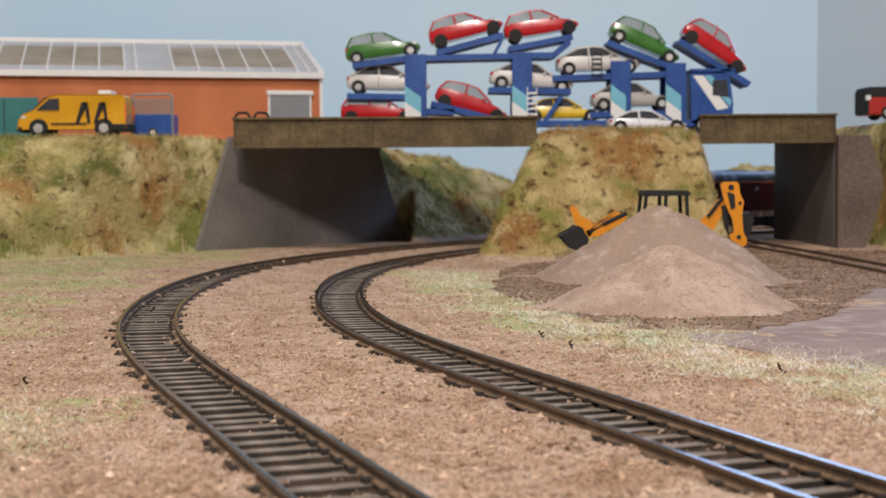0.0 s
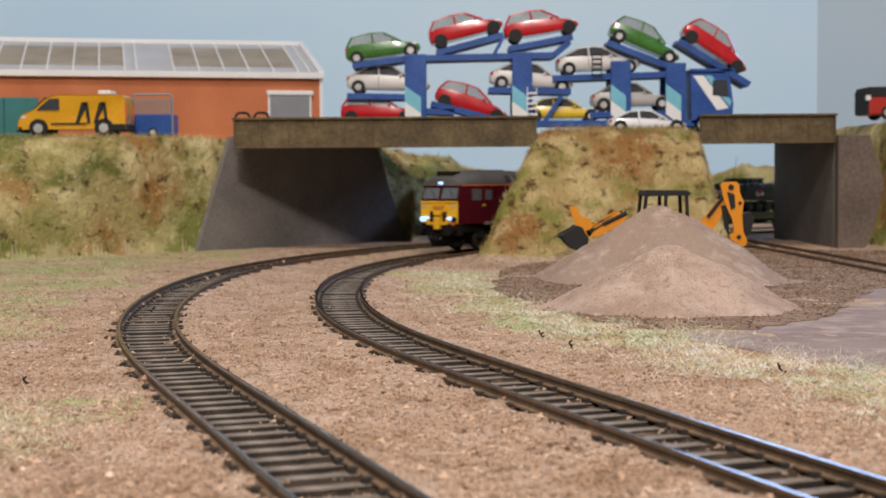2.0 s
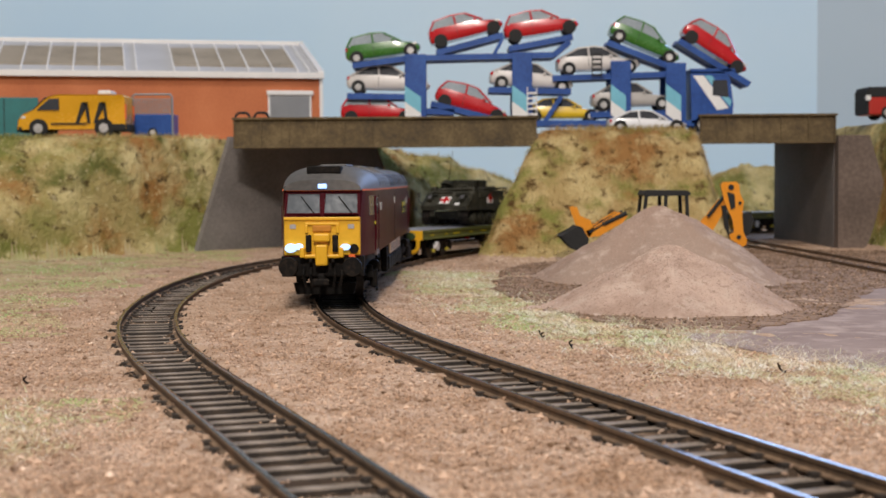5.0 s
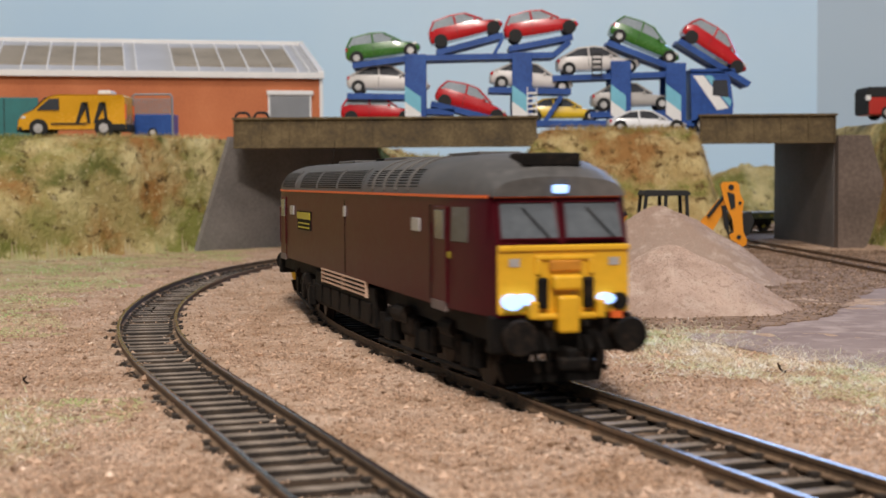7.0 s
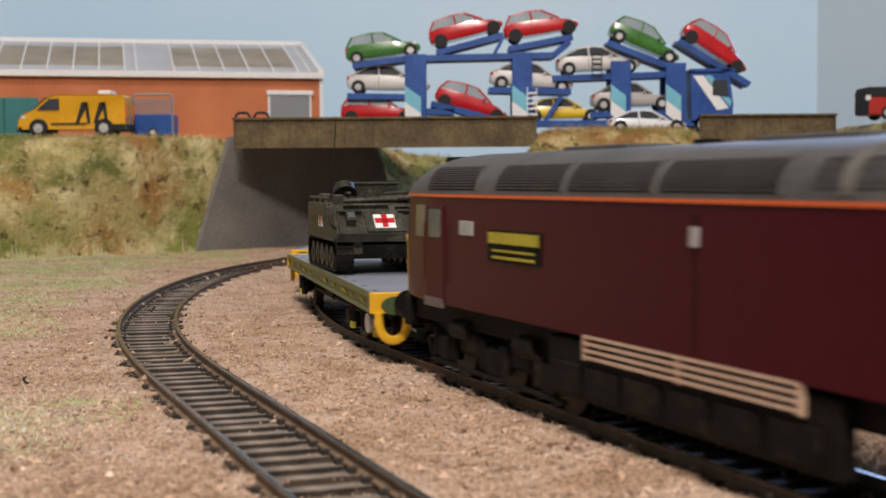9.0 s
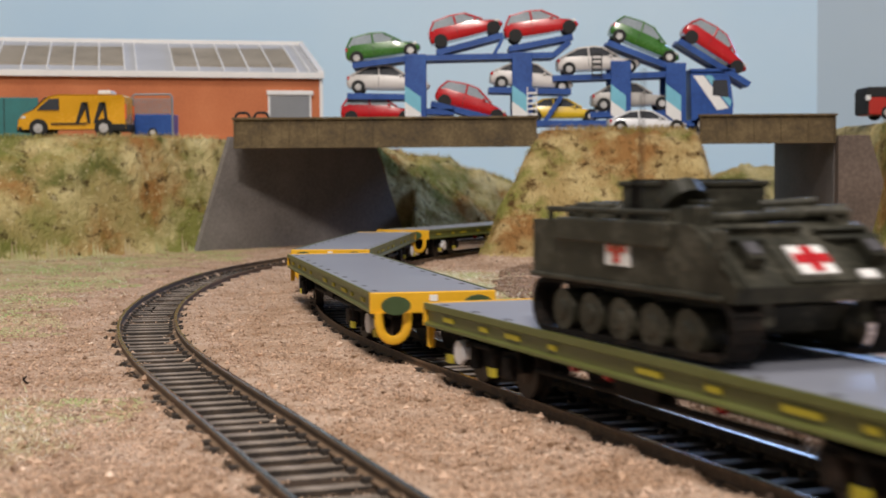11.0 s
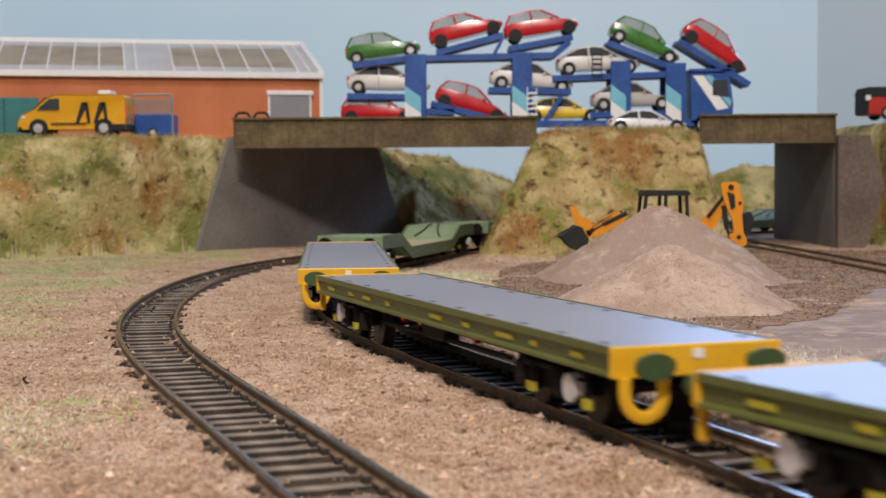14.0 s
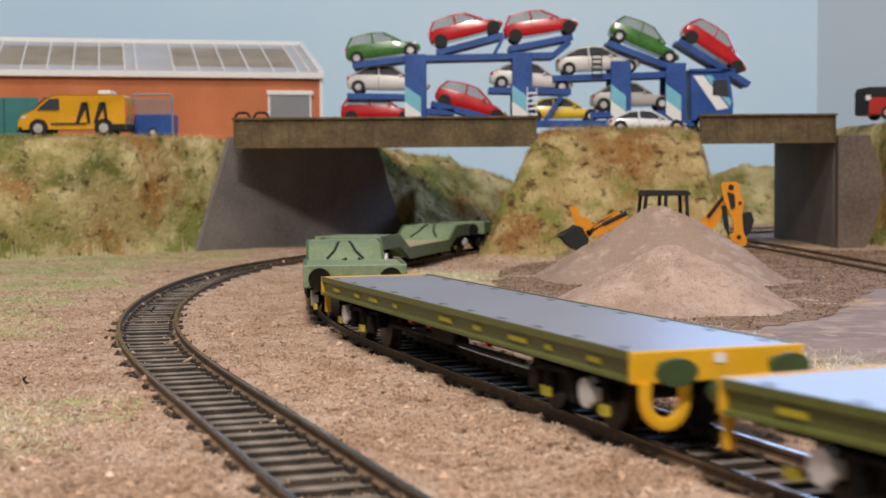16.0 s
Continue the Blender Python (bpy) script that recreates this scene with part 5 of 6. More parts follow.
def flat_wagon():
    root = new("flat_wagon")
    tagged(root, "olive flat wagon with grey deck and yellow ends", "railway wagon", group="flat wagons")
    boxpart("deck", (-WL / 2 + .0012, WL / 2 - .0012, -WHW + .0006, WHW - .0006, WZ - .0012, WZ), M_DECK, root, "smooth grey deck", .0001)
    dk = root.children[0]
    rs = random.Random(4)
    for i in range(11):
        for y in (-.0135, .0135):
            boxpart("lashing_ring", (-.094 + i * .0185, -.0915 + i * .0185, y - .0006, y + .0006, WZ - .0002, WZ + .00010), M_ROOFGREY, dk)
    for s in (-1, 1):
        bm = bmesh.new()
        prism(bm, [(s * (WHW - .0006), WZ + .0002), (s * WHW, WZ + .0002), (s * WHW, WZ - .0012), (s * (WHW - .0008), WZ - .0016), (s * (WHW - .0008), WZ - .0040), (s * WHW, WZ - .0044), (s * WHW, WZ - .0050), (s * (WHW - .0022), WZ - .0050), (s * (WHW - .0022), WZ - .0012), (s * (WHW - .0006), WZ - .0012)], -WL / 2 + .0012, WL / 2 - .0012, "x")
        side = part("sole_beam", bm, M_OLIVE, root, "olive green side beam")
        for x, w in ((-.088, .006), (-.066, .004), (-.052, .007), (-.031, .003), (.004, .008), (.026, .004), (.046, .009), (.064, .003), (.083, .005)):
            boxpart("marking_bar", (x, x + w, s * (WHW - .0006) - .0002, s * (WHW - .0006) + .0002, WZ - .0032, WZ - .0022), M_YBAR, side, "faded yellow marking")
    for e in (1, -1):
        X = lambda a, b: (min(e * a, e * b), max(e * a, e * b))
        h = WL / 2
        hd = boxpart("headstock", (*X(h - .0013, h), -WHW, WHW, WZ - .0052, WZ + .0002), M_YELLOW, root, "yellow wagon end beam", .0003)
        boxpart("end_label", (*X(h, h + .0003), -.0010, .0010, WZ - .0022, WZ - .0006), M_WHITE, hd)
        for y in (-.0105, .0105):
            bm = bmesh.new()
            tube(bm, (e * h, y, WZ - .0028), (e * (h + .0042), y, WZ - .0028), .0013, n=12)
            g = tube(bm, (e * (h + .0042), y, WZ - .0028), (e * (h + .0052), y, WZ - .0028), 1.0, n=20)
            bmesh.ops.scale(bm, vec=(1, .0037, .0023), space=Matrix.Translation((0, -y, -(WZ - .0028))), verts=g)
            part("buffer", bm, M_ARMYDISC, hd, "dark green oval buffer", 40)
        for yc in (-.0105, .0105) if e > 0 else ():
          bm = bmesh.new()
          hoop = [(.0036, WZ - .005), (.0036, .0100)] + [(math.cos(-math.pi * i / 10) * .0036, .0086 + math.sin(-math.pi * i / 10) * .0044) for i in range(11)] + [(-.0036, .0100), (-.0036, WZ - .005)]
          rings = []
          for i, (hy, hz) in enumerate(hoop):
              (ay, az), (by, bz) = hoop[max(i - 1, 0)], hoop[min(i + 1, len(hoop) - 1)]
              n = Vector((-(bz - az), by - ay)).normalized()
              rings.append([(e * (h + .0006) + math.cos(k) * .0009, yc + hy + n.x * math.sin(k) * .0012, hz + n.y * math.sin(k) * .0012) for k in [2 * math.pi * j / 8 for j in range(8)]])
          loft(bm, rings)
          part("step_hoop", bm, M_YELLOW, hd, "yellow rounded step hoop", 40)
        for yc in (-.0142, .0142) if e < 0 else ():
            boxpart("step_leg", (*X(h - .0005, h + .0007), yc - .0008, yc + .0008, .0058, WZ - .005), M_YELLOW, hd, "yellow step leg", .0002)
        bm = bmesh.new()
        box(bm, *X(h - .004, h + .0085), -.0014, .0014, .0078, .0096, .0005)
        box(bm, *X(h + .0055, h + .0090), -.0034, .0034, .0070, .0090, .0006)
        part("coupling", bm, M_BLACK, hd)
    # Sill made wider and deeper than needed, to block daylight under the deck.
    frame_ = boxpart("underframe", (-.096, .096, -.0100, .0100, .0088, WZ - .0012), M_BLACK, root, "black centre sill, widened to darken the underside")
    for x in (-.034, -.012, .012, .034):
        boxpart("cross_member", (x - .001, x + .001, -.0140, .0140, .0112, WZ - .0012), M_OLIVE, frame_)
    for s in (-1, 1):
        for x in (-.030, -.016, .022):
            bm = bmesh.new()
            tube(bm, (x, s * .0112, .0094), (x + .002, s * .0112, .0094), .0008, n=10)
            part("brake_handle", bm, M_RED, frame_, "red brake fitting")
        bm = bmesh.new()
        tube(bm, (-.045, s * .0120, .0072), (.045, s * .0120, .0080), .0006, n=8)
        box(bm, -.010, .006, *sorted((s * .0090, s * .0130)), .0070, .0112, .0006)
        part("brake_rigging", bm, M_BLACK, frame_)
    return root, [wagon_bogie(root, WB_ / 2), wagon_bogie(root, -WB_ / 2)]


def well_wagon():
    root = new("well_wagon")
    tagged(root, "green camouflaged well wagon with lowered tan floor and chains", "railway wagon", group="well wagons")
    h, w = .100, .0165
    prof = [(-h, .0175), (-.066, .0175), (-.046, .0098), (.046, .0098), (.066, .0175), (h, .0175), (h, .0125), (.064, .0120), (.044, .0052), (-.044, .0052), (-.064, .0120), (-h, .0125)]
    bm = bmesh.new()
    loft(bm, [[(a, -w + .0012, b) for a, b in prof], [(a, w - .0012, b) for a, b in prof]])
    part("well_floor", bm, M_WELL, root, "pale green deck with sloping ramps")
    for s in (-1, 1):
        bm = bmesh.new()
        prism(bm, [(a * 1.001, b + (.0004 if i < 6 else -.001)) for i, (a, b) in enumerate(prof)], *sorted((s * (w - .0012), s * w)))
        part("side_beam", bm, M_WELLDARK, root, "dark green cranked side beam")
    boxpart("floor_boards", (-.044, .044, -w + .002, w - .002, .0098, .0102), M_TAN, root, "tan boarded well floor")
    for e in (1, -1):
        X = lambda a, b: (min(e * a, e * b), max(e * a, e * b))
        hd = boxpart("headstock", (*X(h - .001, h + .0008), -w, w, .0105, .0178), M_WELL, root, "pale green end beam", .0004)
        for y in (-.0112, .0112):
            bm = bmesh.new()
            tube(bm, (e * h, y, .0135), (e * (h + .0045), y, .0135), .0015, n=12)
            tube(bm, (e * (h + .0045), y, .0135), (e * (h + .0055), y, .0135), .0036, n=18)
            part("buffer", bm, M_BLACK, hd, "black round buffer", 40)
        bm = bmesh.new()
        box(bm, *X(h, h + .009), -.0016, .0016, .0078, .0098, .0005)
        part("coupling", bm, M_BLACK, hd)
        # chains lying on the ramp
        for y in (-1, 1):
            bm = bmesh.new()
            pts = [(e * .050, y * .0075, .0119), (e * .057, y * .0045, .0146), (e * .064, y * .0030, .0173), (e * .070, y * .0022, .0180)]
            for p, q in zip(pts, pts[1:]):
                for k in range(4):
                    a, b = Vector(p).lerp(Vector(q), k / 4), Vector(p).lerp(Vector(q), (k + .75) / 4)
                    tube(bm, a, b, .00055, n=6)
            part("chain", bm, M_CHAIN, root, "dark lashing chain")
    return root, [wagon_bogie(root, .080), wagon_bogie(root, -.080)]


def ambulance_carrier():
    """A tracked army ambulance, x forward, standing on z = 0."""
    root = new("tracked_ambulance")
    tagged(root, "dark green tracked army ambulance chained on a flat wagon", "military vehicle")
    bm = bmesh.new()
    prism(bm, [(-.033, .0098), (-.033, .0205), (.021, .0210), (.0242, .0202), (.0345, .0122), (.0340, .0098)], -.0160, .0160)
    prism(bm, [(-.030, .0042), (-.030, .0086), (.028, .0086), (.024, .0042)], -.0100, .0100)
    hull = part("hull", bm, M_ARMY, root, "weathered dark green hull")
    for s in (-1, 1):
        y0, y1 = sorted((s * .0105, s * .0160))
        bm = bmesh.new()
        path = []
        for i in range(9):
            t = math.pi / 2 + math.pi * i / 8
            path.append((-.0285 + math.cos(t) * .0046, .0048 + math.sin(t) * .0046))
        for i in range(9):
            t = -math.pi / 2 + math.pi * i / 8
            path.append((.0285 + math.cos(t) * .0046, .0058 + math.sin(t) * .0046))
        for (a, b), (c, d) in zip(path, path[1:] + path[:1]):
            n = max(1, int(math.hypot(c - a, d - b) / .0022))
            for k in range(n):
                px, pz = a + (c - a) * (k + .5) / n, b + (d - b) * (k + .5) / n
                g = box(bm, px - .0009, px + .0009, y0, y1, pz - .0005, pz + .0005)
                tilted(bm, g, -math.atan2(d - b, c - a), (px, 0, pz))
        part("track_belt", bm, M_BLACK, root, "black link track")
        for i in range(5):
            bm = bmesh.new()
            x = -.021 + i * .0105
            tube(bm, (x, s * .0112, .0044), (x, s * .0158, .0044), .0038, n=16)
            tube(bm, (x, s * .0158, .0044), (x, s * .0163, .0044), .0020, .0014, n=12)
            part("road_wheel", bm, M_ARMY, root, "", 40)
        boxpart("track_guard", (-.033, .031, *sorted((s * .0125, s * .0168)), .0098, .0108), M_ARMY, root, "", .0003)
        pl = boxpart("side_cross_plate", (-.004, .004, *sorted((s * .0158, s * .0164)), .0135, .0200), M_WHITE, hull, "white plate with a red cross")
        boxpart("cross_bar", (-.0030, .0030, *sorted((s * .0162, s * .0166)), .0158, .0176), M_RED, pl)
        boxpart("cross_bar", (-.0010, .0010, *sorted((s * .0162, s * .0166)), .0140, .0195), M_RED, pl)
    # the sloping front plate carries the cross, lamps and stowage
    def plate(u0, u1, y0, y1, h0, h1):
        """A slab on the front plate: u up the slope from 0 to 1, h off it."""
        bm = bmesh.new()
        p = lambda u, h: (.0345 - .0103 * u + .613 * h, .0122 + .0080 * u + .790 * h)
        prism(bm, [p(u0, h0), p(u1, h0), p(u1, h1), p(u0, h1)], y0, y1)
        return bm
    for e in (1,):
        hatch = part("front_hatch", plate(.04, .80, -.0062, .0060, -.0002, .0005), M_ARMY, hull, "bolted front hatch")
        pl = part("front_cross_plate", plate(.14, .62, -.0036, .0030, .0004, .0008), M_WHITE, hatch, "white plate with a red cross")
        part("cross_bar", plate(.31, .46, -.0034, .0028, .0007, .0011), M_RED, pl)
        part("cross_bar", plate(.17, .59, -.0012, .0006, .0007, .0011), M_RED, pl)
        part("marking_bar", plate(.08, .22, .0072, .0102, .0000, .0004), M_WHITE, hull, "small pale marking")
        for y in (-.0125, .0098):
            lampbox = part("lamp_guard", plate(.30, .62, y, y + .0030, -.0002, .0022), M_ARMY, hull, "hooded lamp box")
            part("lamp_face", plate(.36, .56, y + .0004, y + .0026, .0020, .0025), M_DIMWIN, lampbox)
        for u, y0, y1 in ((.92, -.0125, .0020), (.70, .0045, .0150), (.86, .0040, .0140), (.70, -.0150, -.0070)):
            part("stowed_bar", plate(u, u + .07, y0, y1, .0001, .0012), M_ARMY, hull, "stowed tool bar")
        for y in (-.0150, .0142):
            part("fender_edge", plate(-.05, .98, y, y + .0008, -.0002, .0007), M_ARMY, hull)
        for y in (-.0105, .0115):
            boxpart("mud_flap", (.030, .0318, y - .003, y + .003, .0060, .0105), M_ARMY, hull, "", .0002)
    bin_ = boxpart("stowage_bin", (-.012, .008, -.0085, .0085, .0206, .0268), M_ARMY, root, "boxy roof stowage bin", .0005)
    boxpart("bin_lid", (-.0125, .0085, -.0090, .0090, .0266, .0276), M_ARMY, bin_, "", .0003)
    for x in (-.007, .003):
        boxpart("bin_strap", (x - .0004, x + .0004, -.0092, .0092, .0210, .0279), M_BLACK, bin_)
    bm = bmesh.new()
    tube(bm, (.011, -.0095, .0208), (.011, -.0095, .0232), .0046, .0042, n=18)
    g = tube(bm, (.0105, -.0095, .0236), (.0085, -.0095, .0258), .0040, .0036, n=18)
    box(bm, .012, .019, -.0101, -.0089, .0236, .0246, .0003)
    part("cupola", bm, M_ARMY, root, "round commander's cupola with a raised hatch", 40)
    for x0, y0, x1, y1, z, r in ((.020, -.0135, .0205, .0060, .0216, .0009), (.017, .0010, .0215, .0135, .0222, .0011), (.0135, .0030, .0190, .0100, .0236, .0008), (-.026, -.0120, -.018, .0110, .0218, .0014), (-.030, .0020, -.014, .0125, .0222, .0012), (.010, .0090, .0200, .0140, .0218, .0012)):
        bm = bmesh.new()
        tube(bm, (x0, y0, z), (x1, y1, z + .0006), r, n=10)
        part("stowage_roll", bm, M_ARMY, root, "stowed roll or tool", 40)
    for x, y, w, d, h in ((.017, -.0148, .0050, .0030, .0030), (.0155, .0105, .0060, .0045, .0022), (-.020, -.0140, .0090, .0040, .0030), (-.004, .0105, .0100, .0045, .0026), (-.030, -.0050, .0060, .0080, .0030)):
        boxpart("stowage_box", (x, x + w, y, y + d, .0205, .0208 + h), M_ARMY, root, "small stowed box", .0004)
    for s in (-1, 1):
        for x in (-.026, -.012, .002, .015):
            boxpart("grab_rail_post", (x - .0004, x + .0004, s * .0157 - .0004, s * .0157 + .0004, .0203, .0226), M_ARMY, root)
        bm = bmesh.new()
        tube(bm, (-.027, s * .0157, .0226), (.016, s * .0157, .0226), .0005, n=6)
        part("grab_rail", bm, M_ARMY, root, "thin roof rail")
        bm = bmesh.new()
        for p, q in (((.031, s * .0150, .0130), (.033, s * .0178, .0150)), ((.033, s * .0178, .0150), (.033, s * .0180, .0185))):
            tube(bm, p, q, .0004, n=6)
        box(bm, .0325, .0335, *sorted((s * .0168, s * .0192)), .0175, .0205, .0003)
        part("mirror", bm, M_ARMY, root, "small wing mirror")
    for y in (-.0150, .0145):
        boxpart("side_locker", (-.022, .016, y - .002, y + .002, .0170, .0212), M_ARMY, root, "", .0004)
    bm = bmesh.new()
    tube(bm, (.002, -.0130, .0222), (-.001, -.0105, .0465), .00028, .00014, n=6)
    part("antenna", bm, M_BLACK, root, "thin whip antenna")
    return root


LOCO, LOCO_BOGIES = locomotive()
FLAT, FLAT_BOGIES = flat_wagon()
WELL, WELL_BOGIES = well_wagon()


def bogies_of(root, half):
    out = []
    for c in root.children:
        if c.name.startswith("bogie"):
            out.append((c, [w for w in c.children if w.name.startswith("wheelset")], half if c.location.x > 0 else -half))
    return out


TRAIN = [(LOCO, LOCO_BOGIES, 0.008, .0073)]
D1, PITCH = 0.2591, 0.2303
for i in range(7):
    half = WB_ / 2 if i < 4 else .080
    src = FLAT if i < 4 else WELL
    w = src if i in (0, 4) else copy_thing(src, Matrix())
    TRAIN.append((w, bogies_of(w, half), D1 + i * PITCH, .0062))
AMBULANCE = ambulance_carrier()
AMBULANCE.scale = (1.08, .95, 1.0)
LOCO.scale = (1.11, 1.0, 1.0)
for bg, _, _ in LOCO_BOGIES:
    bg.scale = (1 / 1.11, 1.0, 1.0)


# ---- loose cover: grains, fibres, blades ----
def grains(name, pts, sizes, material, label, category, seed):
    rs = np.random.RandomState(seed)
    n = len(pts)
    o = np.array([(1, 0, 0), (-.5, .87, 0), (-.5, -.87, 0), (0, 0, .8), (.1, 0, -.7)])
    fc = np.array([(0, 1, 3), (1, 2, 3), (2, 0, 3), (1, 0, 4), (2, 1, 4), (0, 2, 4)])
    v = o[None] * (1 + rs.uniform(-.45, .45, (n, 5, 3)))
    a = rs.rand(n) * 6.28
    t = rs.uniform(-.8, .8, n)
    c, s = np.cos(a)[:, None], np.sin(a)[:, None]
    x, y, z = v[..., 0], v[..., 1], v[..., 2]
    x, z = x * np.cos(t)[:, None] - z * np.sin(t)[:, None], x * np.sin(t)[:, None] + z * np.cos(t)[:, None]
    x, y = c * x - s * y, s * x + c * y
    v = np.stack([x, y, z], 2) * sizes[:, None, None] + pts[:, None]
    f = fc[None] + (np.arange(n) * 5)[:, None, None]
    ob = soup(name, v.reshape(-1, 3).tolist(), f.reshape(-1, 3).tolist(), material)
    return tagged(ob, label, category, kind="stuff")


def blades(name, pts, lengths, material, label, seed, lean=.7, width=.00022, low=.1):
    rs = np.random.RandomState(seed)
    n = len(pts)
    a, b = rs.rand(n) * 6.28, rs.rand(n) * 6.28
    k = rs.uniform(low, 1, n) * lean
    tip = np.stack([np.cos(a) * k, np.sin(a) * k, np.sqrt(np.maximum(0.02, 1 - k * k))], 1) * lengths[:, None]
    w = np.stack([np.cos(b), np.sin(b), 0 * b], 1) * width * rs.uniform(.6, 1.4, n)[:, None]
    midp = pts + tip * .55 + np.array([0, 0, 1]) * (lengths * .08)[:, None]
    v = np.stack([pts - w, pts + w, midp + w * .8, midp - w * .8, pts + tip], 1)
    q = np.arange(n) * 5
    f = [(i, i + 1, i + 2, i + 3) for i in q.tolist()] + [(i + 3, i + 2, i + 4) for i in q.tolist()]
    ob = soup(name, v.reshape(-1, 3).tolist(), f, material)
    return tagged(ob, label, "grass", kind="stuff")


def spread(n, seed, y0=.14, y1=1.02, half=.33):
    """Places over the open ground, denser towards the front."""
    rs = np.random.RandomState(seed)
    y = y0 * (y1 / y0) ** rs.rand(n)
    x = (rs.rand(n) * 2 - 1) * (half * y + .01)
    return x, y


def cover():
    x, y = spread(170000, 11)
    z, h = ground_z(x, y)
    dB, _ = line_gap(x, y, PX, PY)
    dA, _ = line_gap(x, y, AX, AY)
    d = np.minimum(dA, dB)
    rs = np.random.RandomState(12)
    keep = ~inside(YARD, np.stack([x, y], 1)) & (h < .006) & (np.abs(d - .0088) > .0016) & ((d > .0165) | (rs.rand(len(x)) < .30))
    x, y, z, d = x[keep], y[keep], z[keep], d[keep]
    sz = rs.uniform(.00014, .00044, len(x)) * (1 + (rs.rand(len(x)) < .05) * 1.1 + (rs.rand(len(x)) < .012) * 1.6)
    grains("ballast_stones", np.stack([x, y, z + sz * .3], 1), sz, M_GRAIN, "loose tan and brown ballast grains", "gravel", 13)
    for ob, v in HEAPS:
        p = np.array(v)
        rs = np.random.RandomState(14)
        i = rs.randint(1, len(p) - 260, 26000)
        u, w = rs.rand(26000, 1), rs.rand(26000, 1)
        p = p[i] + u * (p[i + 1] - p[i]) + w * (p[i + 130] - p[i])
        grains("aggregate_stones", p, rs.uniform(.00012, .00034, 26000), M_PILEGRAIN, "crushed stone grains on a heap", "gravel", 15)
    rs = np.random.RandomState(16)
    p = np.stack([rs.uniform(.02, .31, 20000), rs.uniform(.42, .93, 20000)], 1)
    p = p[inside(SOIL, p)]
    grains("soil_crumbs", np.c_[p, np.full(len(p), GROUND + .0016)], rs.uniform(.0003, .0008, len(p)), M_SOILGRAIN, "dark soil crumbs around the heaps", "soil", 17)
    # fibres on the banks
    rs = np.random.RandomState(21)
    n = 300000
    x, y = rs.uniform(-.40, .42, n), rs.uniform(.70, 1.42, n)
    z, h = ground_z(x, y)
    thin = (h > .004) & ((h < TOP - .003) | (y < 1.0)) & (rs.rand(n) < np.where(y > 1.1, .5, 1))
    x, y, z = x[thin], y[thin], z[thin]
    dry = (x > -.01) & (x < .2) & (y < 1.09)
    for k, m, lab in ((~dry, M_BLADE, "shaggy yellow-green scrub fibres on the banks"), (dry, M_STRAWBLADE, "dry straw-coloured fibres on the bank between the bridges")):
        blades("bank_turf", np.stack([x, y, z - .0004], 1)[k], rs.uniform(.0014, .0058, k.sum()), m, lab, 22, 1.25, .00018)
    # grass strips by the track
    line = np.array(VERGE)
    n = 70000
    t = rs.rand(n) * (len(line) - 1)
    i = np.minimum(t.astype(int), len(line) - 2)
    p = line[i] + (line[i + 1] - line[i]) * (t - i)[:, None]
    p = p + rs.normal(0, 1, (n, 2)) * .0145
    ok = (value_noise(p[:, 0], p[:, 1], 90, 31) > -.16)
    left = np.stack([rs.uniform(-.34, -.13, 16000), rs.uniform(.42, .92, 16000)], 1)
    lk = (left[:, 0] < -.315 * left[:, 1] + .06 + .12 * np.clip(left[:, 1] - .62, 0, 1)) & (value_noise(left[:, 0], left[:, 1], 40, 33) > -.1)
    tuft = rs.normal(0, 1, (3000, 2)) * (.008, .03) + (-.082, .25)
    p = np.concatenate([p[ok], left[lk], tuft])
    z, h = ground_z(p[:, 0], p[:, 1])
    dB, _ = line_gap(p[:, 0], p[:, 1], PX, PY)
    dA, _ = line_gap(p[:, 0], p[:, 1], AX, AY)
    k = (np.minimum(dA, dB) > .021) & (h < .02)
    p, z = p[k], z[k]
    blades("grass_strip", np.c_[p, z - .0002], rs.uniform(.0012, .0052, len(p)), M_GRASS, "pale green and straw static grass tufts", 34, 1.15, .00006, .72)


def twig(x, y, seed):
    rs = random.Random(seed)
    bm = bmesh.new()
    a = Vector((x, y, GROUND))
    for i in range(3):
        b = a + Vector((rs.uniform(-.0012, .0012), rs.uniform(-.0008, .0008), rs.uniform(.0007, .0014)))
        tube(bm, a, b, .00022, n=6)
        if i:
            tube(bm, a, a + Vector((rs.uniform(-.0012, .0012), 0, .0006)), .0002, n=6)
        a = b
    tagged(part("twig", bm, M_BLACK), "tiny dark twig standing in the grass strip", "twig", group="twigs")


cover()
for i, (x, y) in enumerate(((.0285, .425), (.0365, .400), (.081, .345), (-.105, .52), (-.0965, .335))):
    twig(x, y, i)


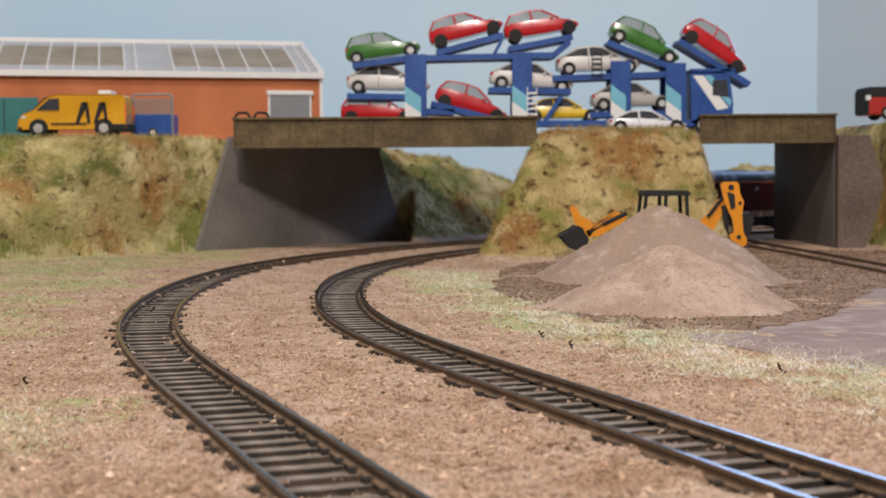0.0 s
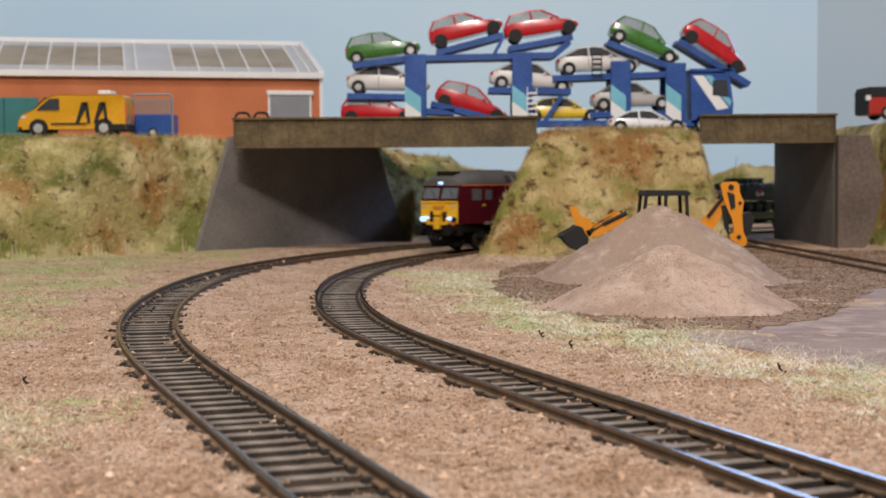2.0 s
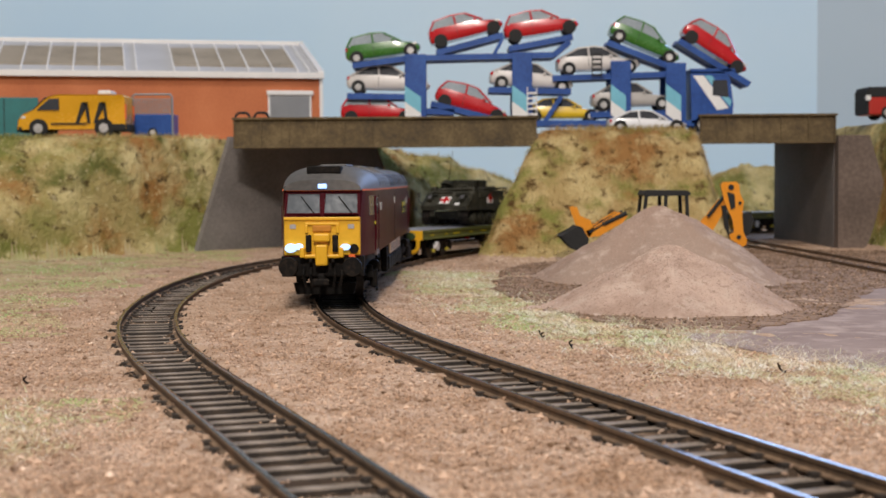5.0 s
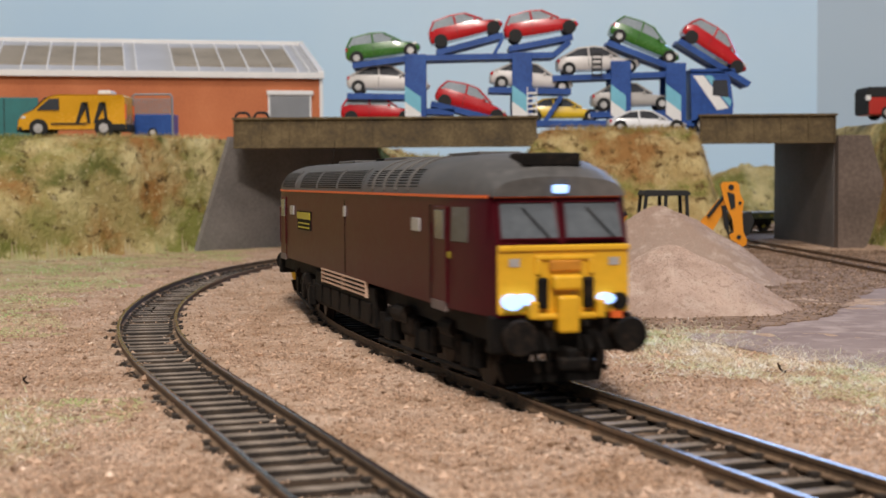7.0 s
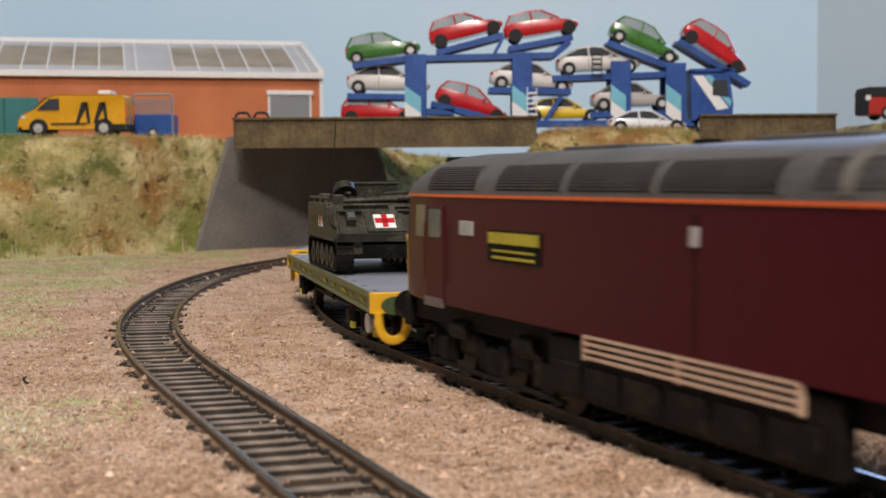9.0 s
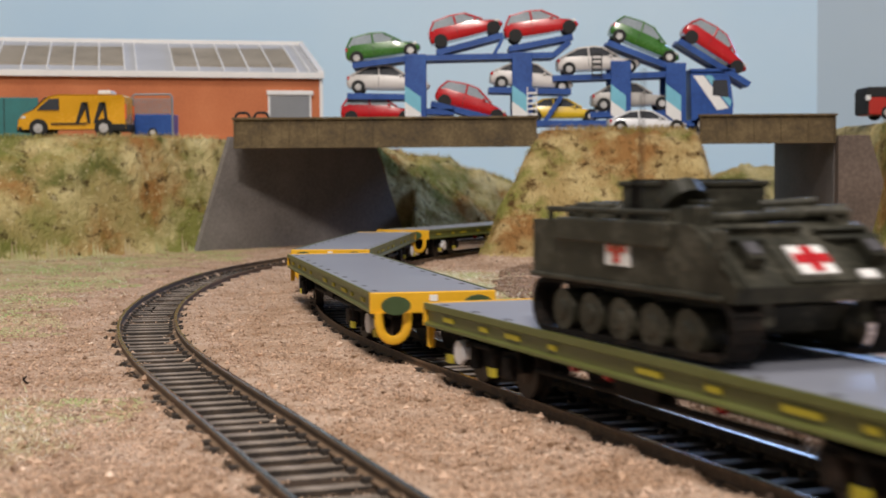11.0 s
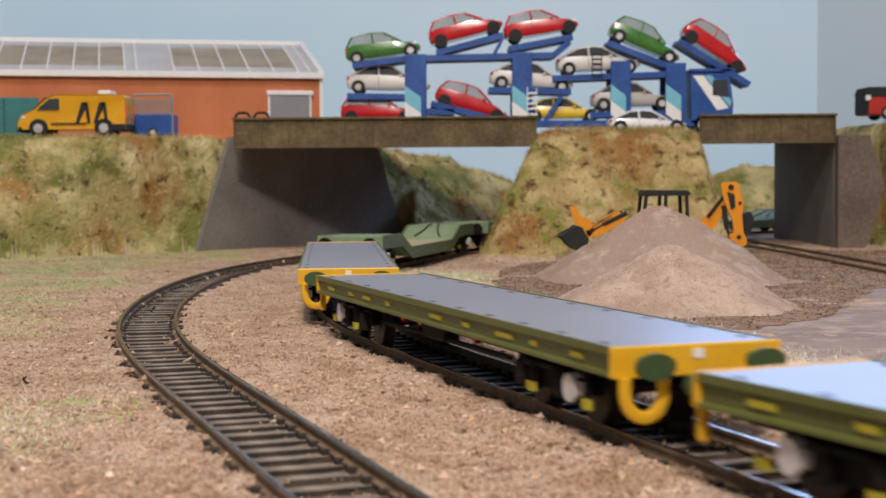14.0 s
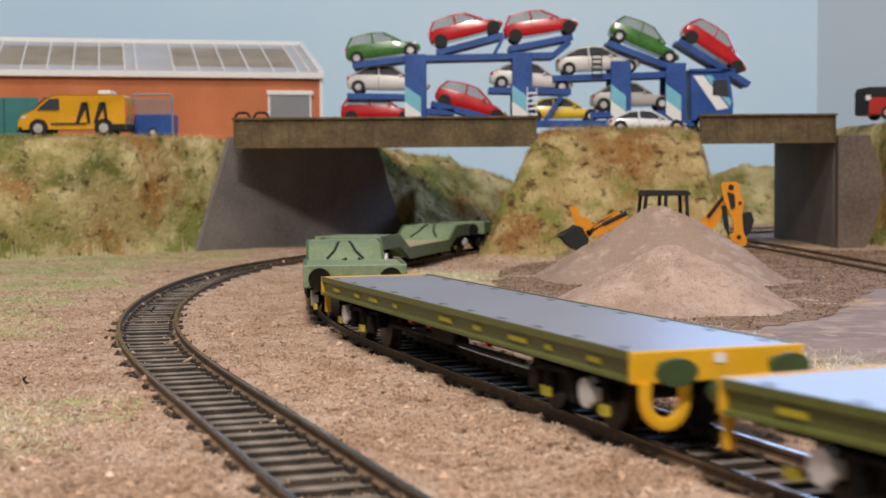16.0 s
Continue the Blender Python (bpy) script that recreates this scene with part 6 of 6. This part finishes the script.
# ---- what moves: the train runs round the curve towards the camera and past it ----
RUN_T = (0, 2, 3.5, 5, 6.4, 7, 8, 9, 10, 11.4, 12.5, 13, 14.5, 15, 16.0)
RUN_S = (1.0891, 0.8384, 0.6512, 0.4627, 0.2921, 0.222, 0.1140, 0.0150, -0.0963, -0.2632, -0.3929, -0.4525, -0.6332, -0.694, -0.8102)


def run(t):
    """How far along the line the locomotive's middle is."""
    n = len(RUN_T)
    i = max(0, min(n - 2, sum(1 for a in RUN_T if a <= t) - 1))
    sl = lambda k: (RUN_S[min(k + 1, n - 1)] - RUN_S[max(k - 1, 0)]) / (RUN_T[min(k + 1, n - 1)] - RUN_T[max(k - 1, 0)])
    h = RUN_T[i + 1] - RUN_T[i]
    u = (t - RUN_T[i]) / h
    return ((2 * u ** 3 - 3 * u * u + 1) * RUN_S[i] + (u ** 3 - 2 * u * u + u) * h * sl(i) + (3 * u * u - 2 * u ** 3) * RUN_S[i + 1] + (u ** 3 - u * u) * h * sl(i + 1))


def stand(s, half):
    """Pose of a vehicle whose bogie pivots ride on the centre line."""
    fx, fy, _ = along(s - half)
    rx, ry, _ = along(s + half)
    return pose((fx + rx) / 2, (fy + ry) / 2, 0, 0, 0, math.degrees(math.atan2(fy - ry, fx - rx)))


def motions():
    times = [i / 10 for i in range(161)]
    for root, bogies, back, r in TRAIN:
        k = root.scale.x
        half = abs(bogies[0][2]) * k
        path = [(t, stand(run(t) + back, half)) for t in times]
        walk(root, path)
        for bg, wheels, px in bogies:
            rows = []
            for t, m in path:
                _, _, a = along(run(t) + back - px * k)
                yaw = math.degrees(a + math.pi) - math.degrees(m.to_euler().z)
                yaw = (yaw + 180) % 360 - 180
                rows.append((t, pose(px, 0, 0, 0, 0, yaw)))
            walk(bg, rows)
            spin = [(i / 15, (run(0) - run(i / 15)) / r) for i in range(241)]
            for w in wheels:
                x = w.location.x
                walk(w, [(t, Matrix.Translation((x, 0, r)) @ Matrix.Rotation(a, 4, "Y")) for t, a in spin])
    half = abs(TRAIN[1][1][0][2])
    walk(AMBULANCE, [(t, stand(run(t) + D1, half) @ pose(-.0035, 0, WZ + .0003)) for t in times])


motions()
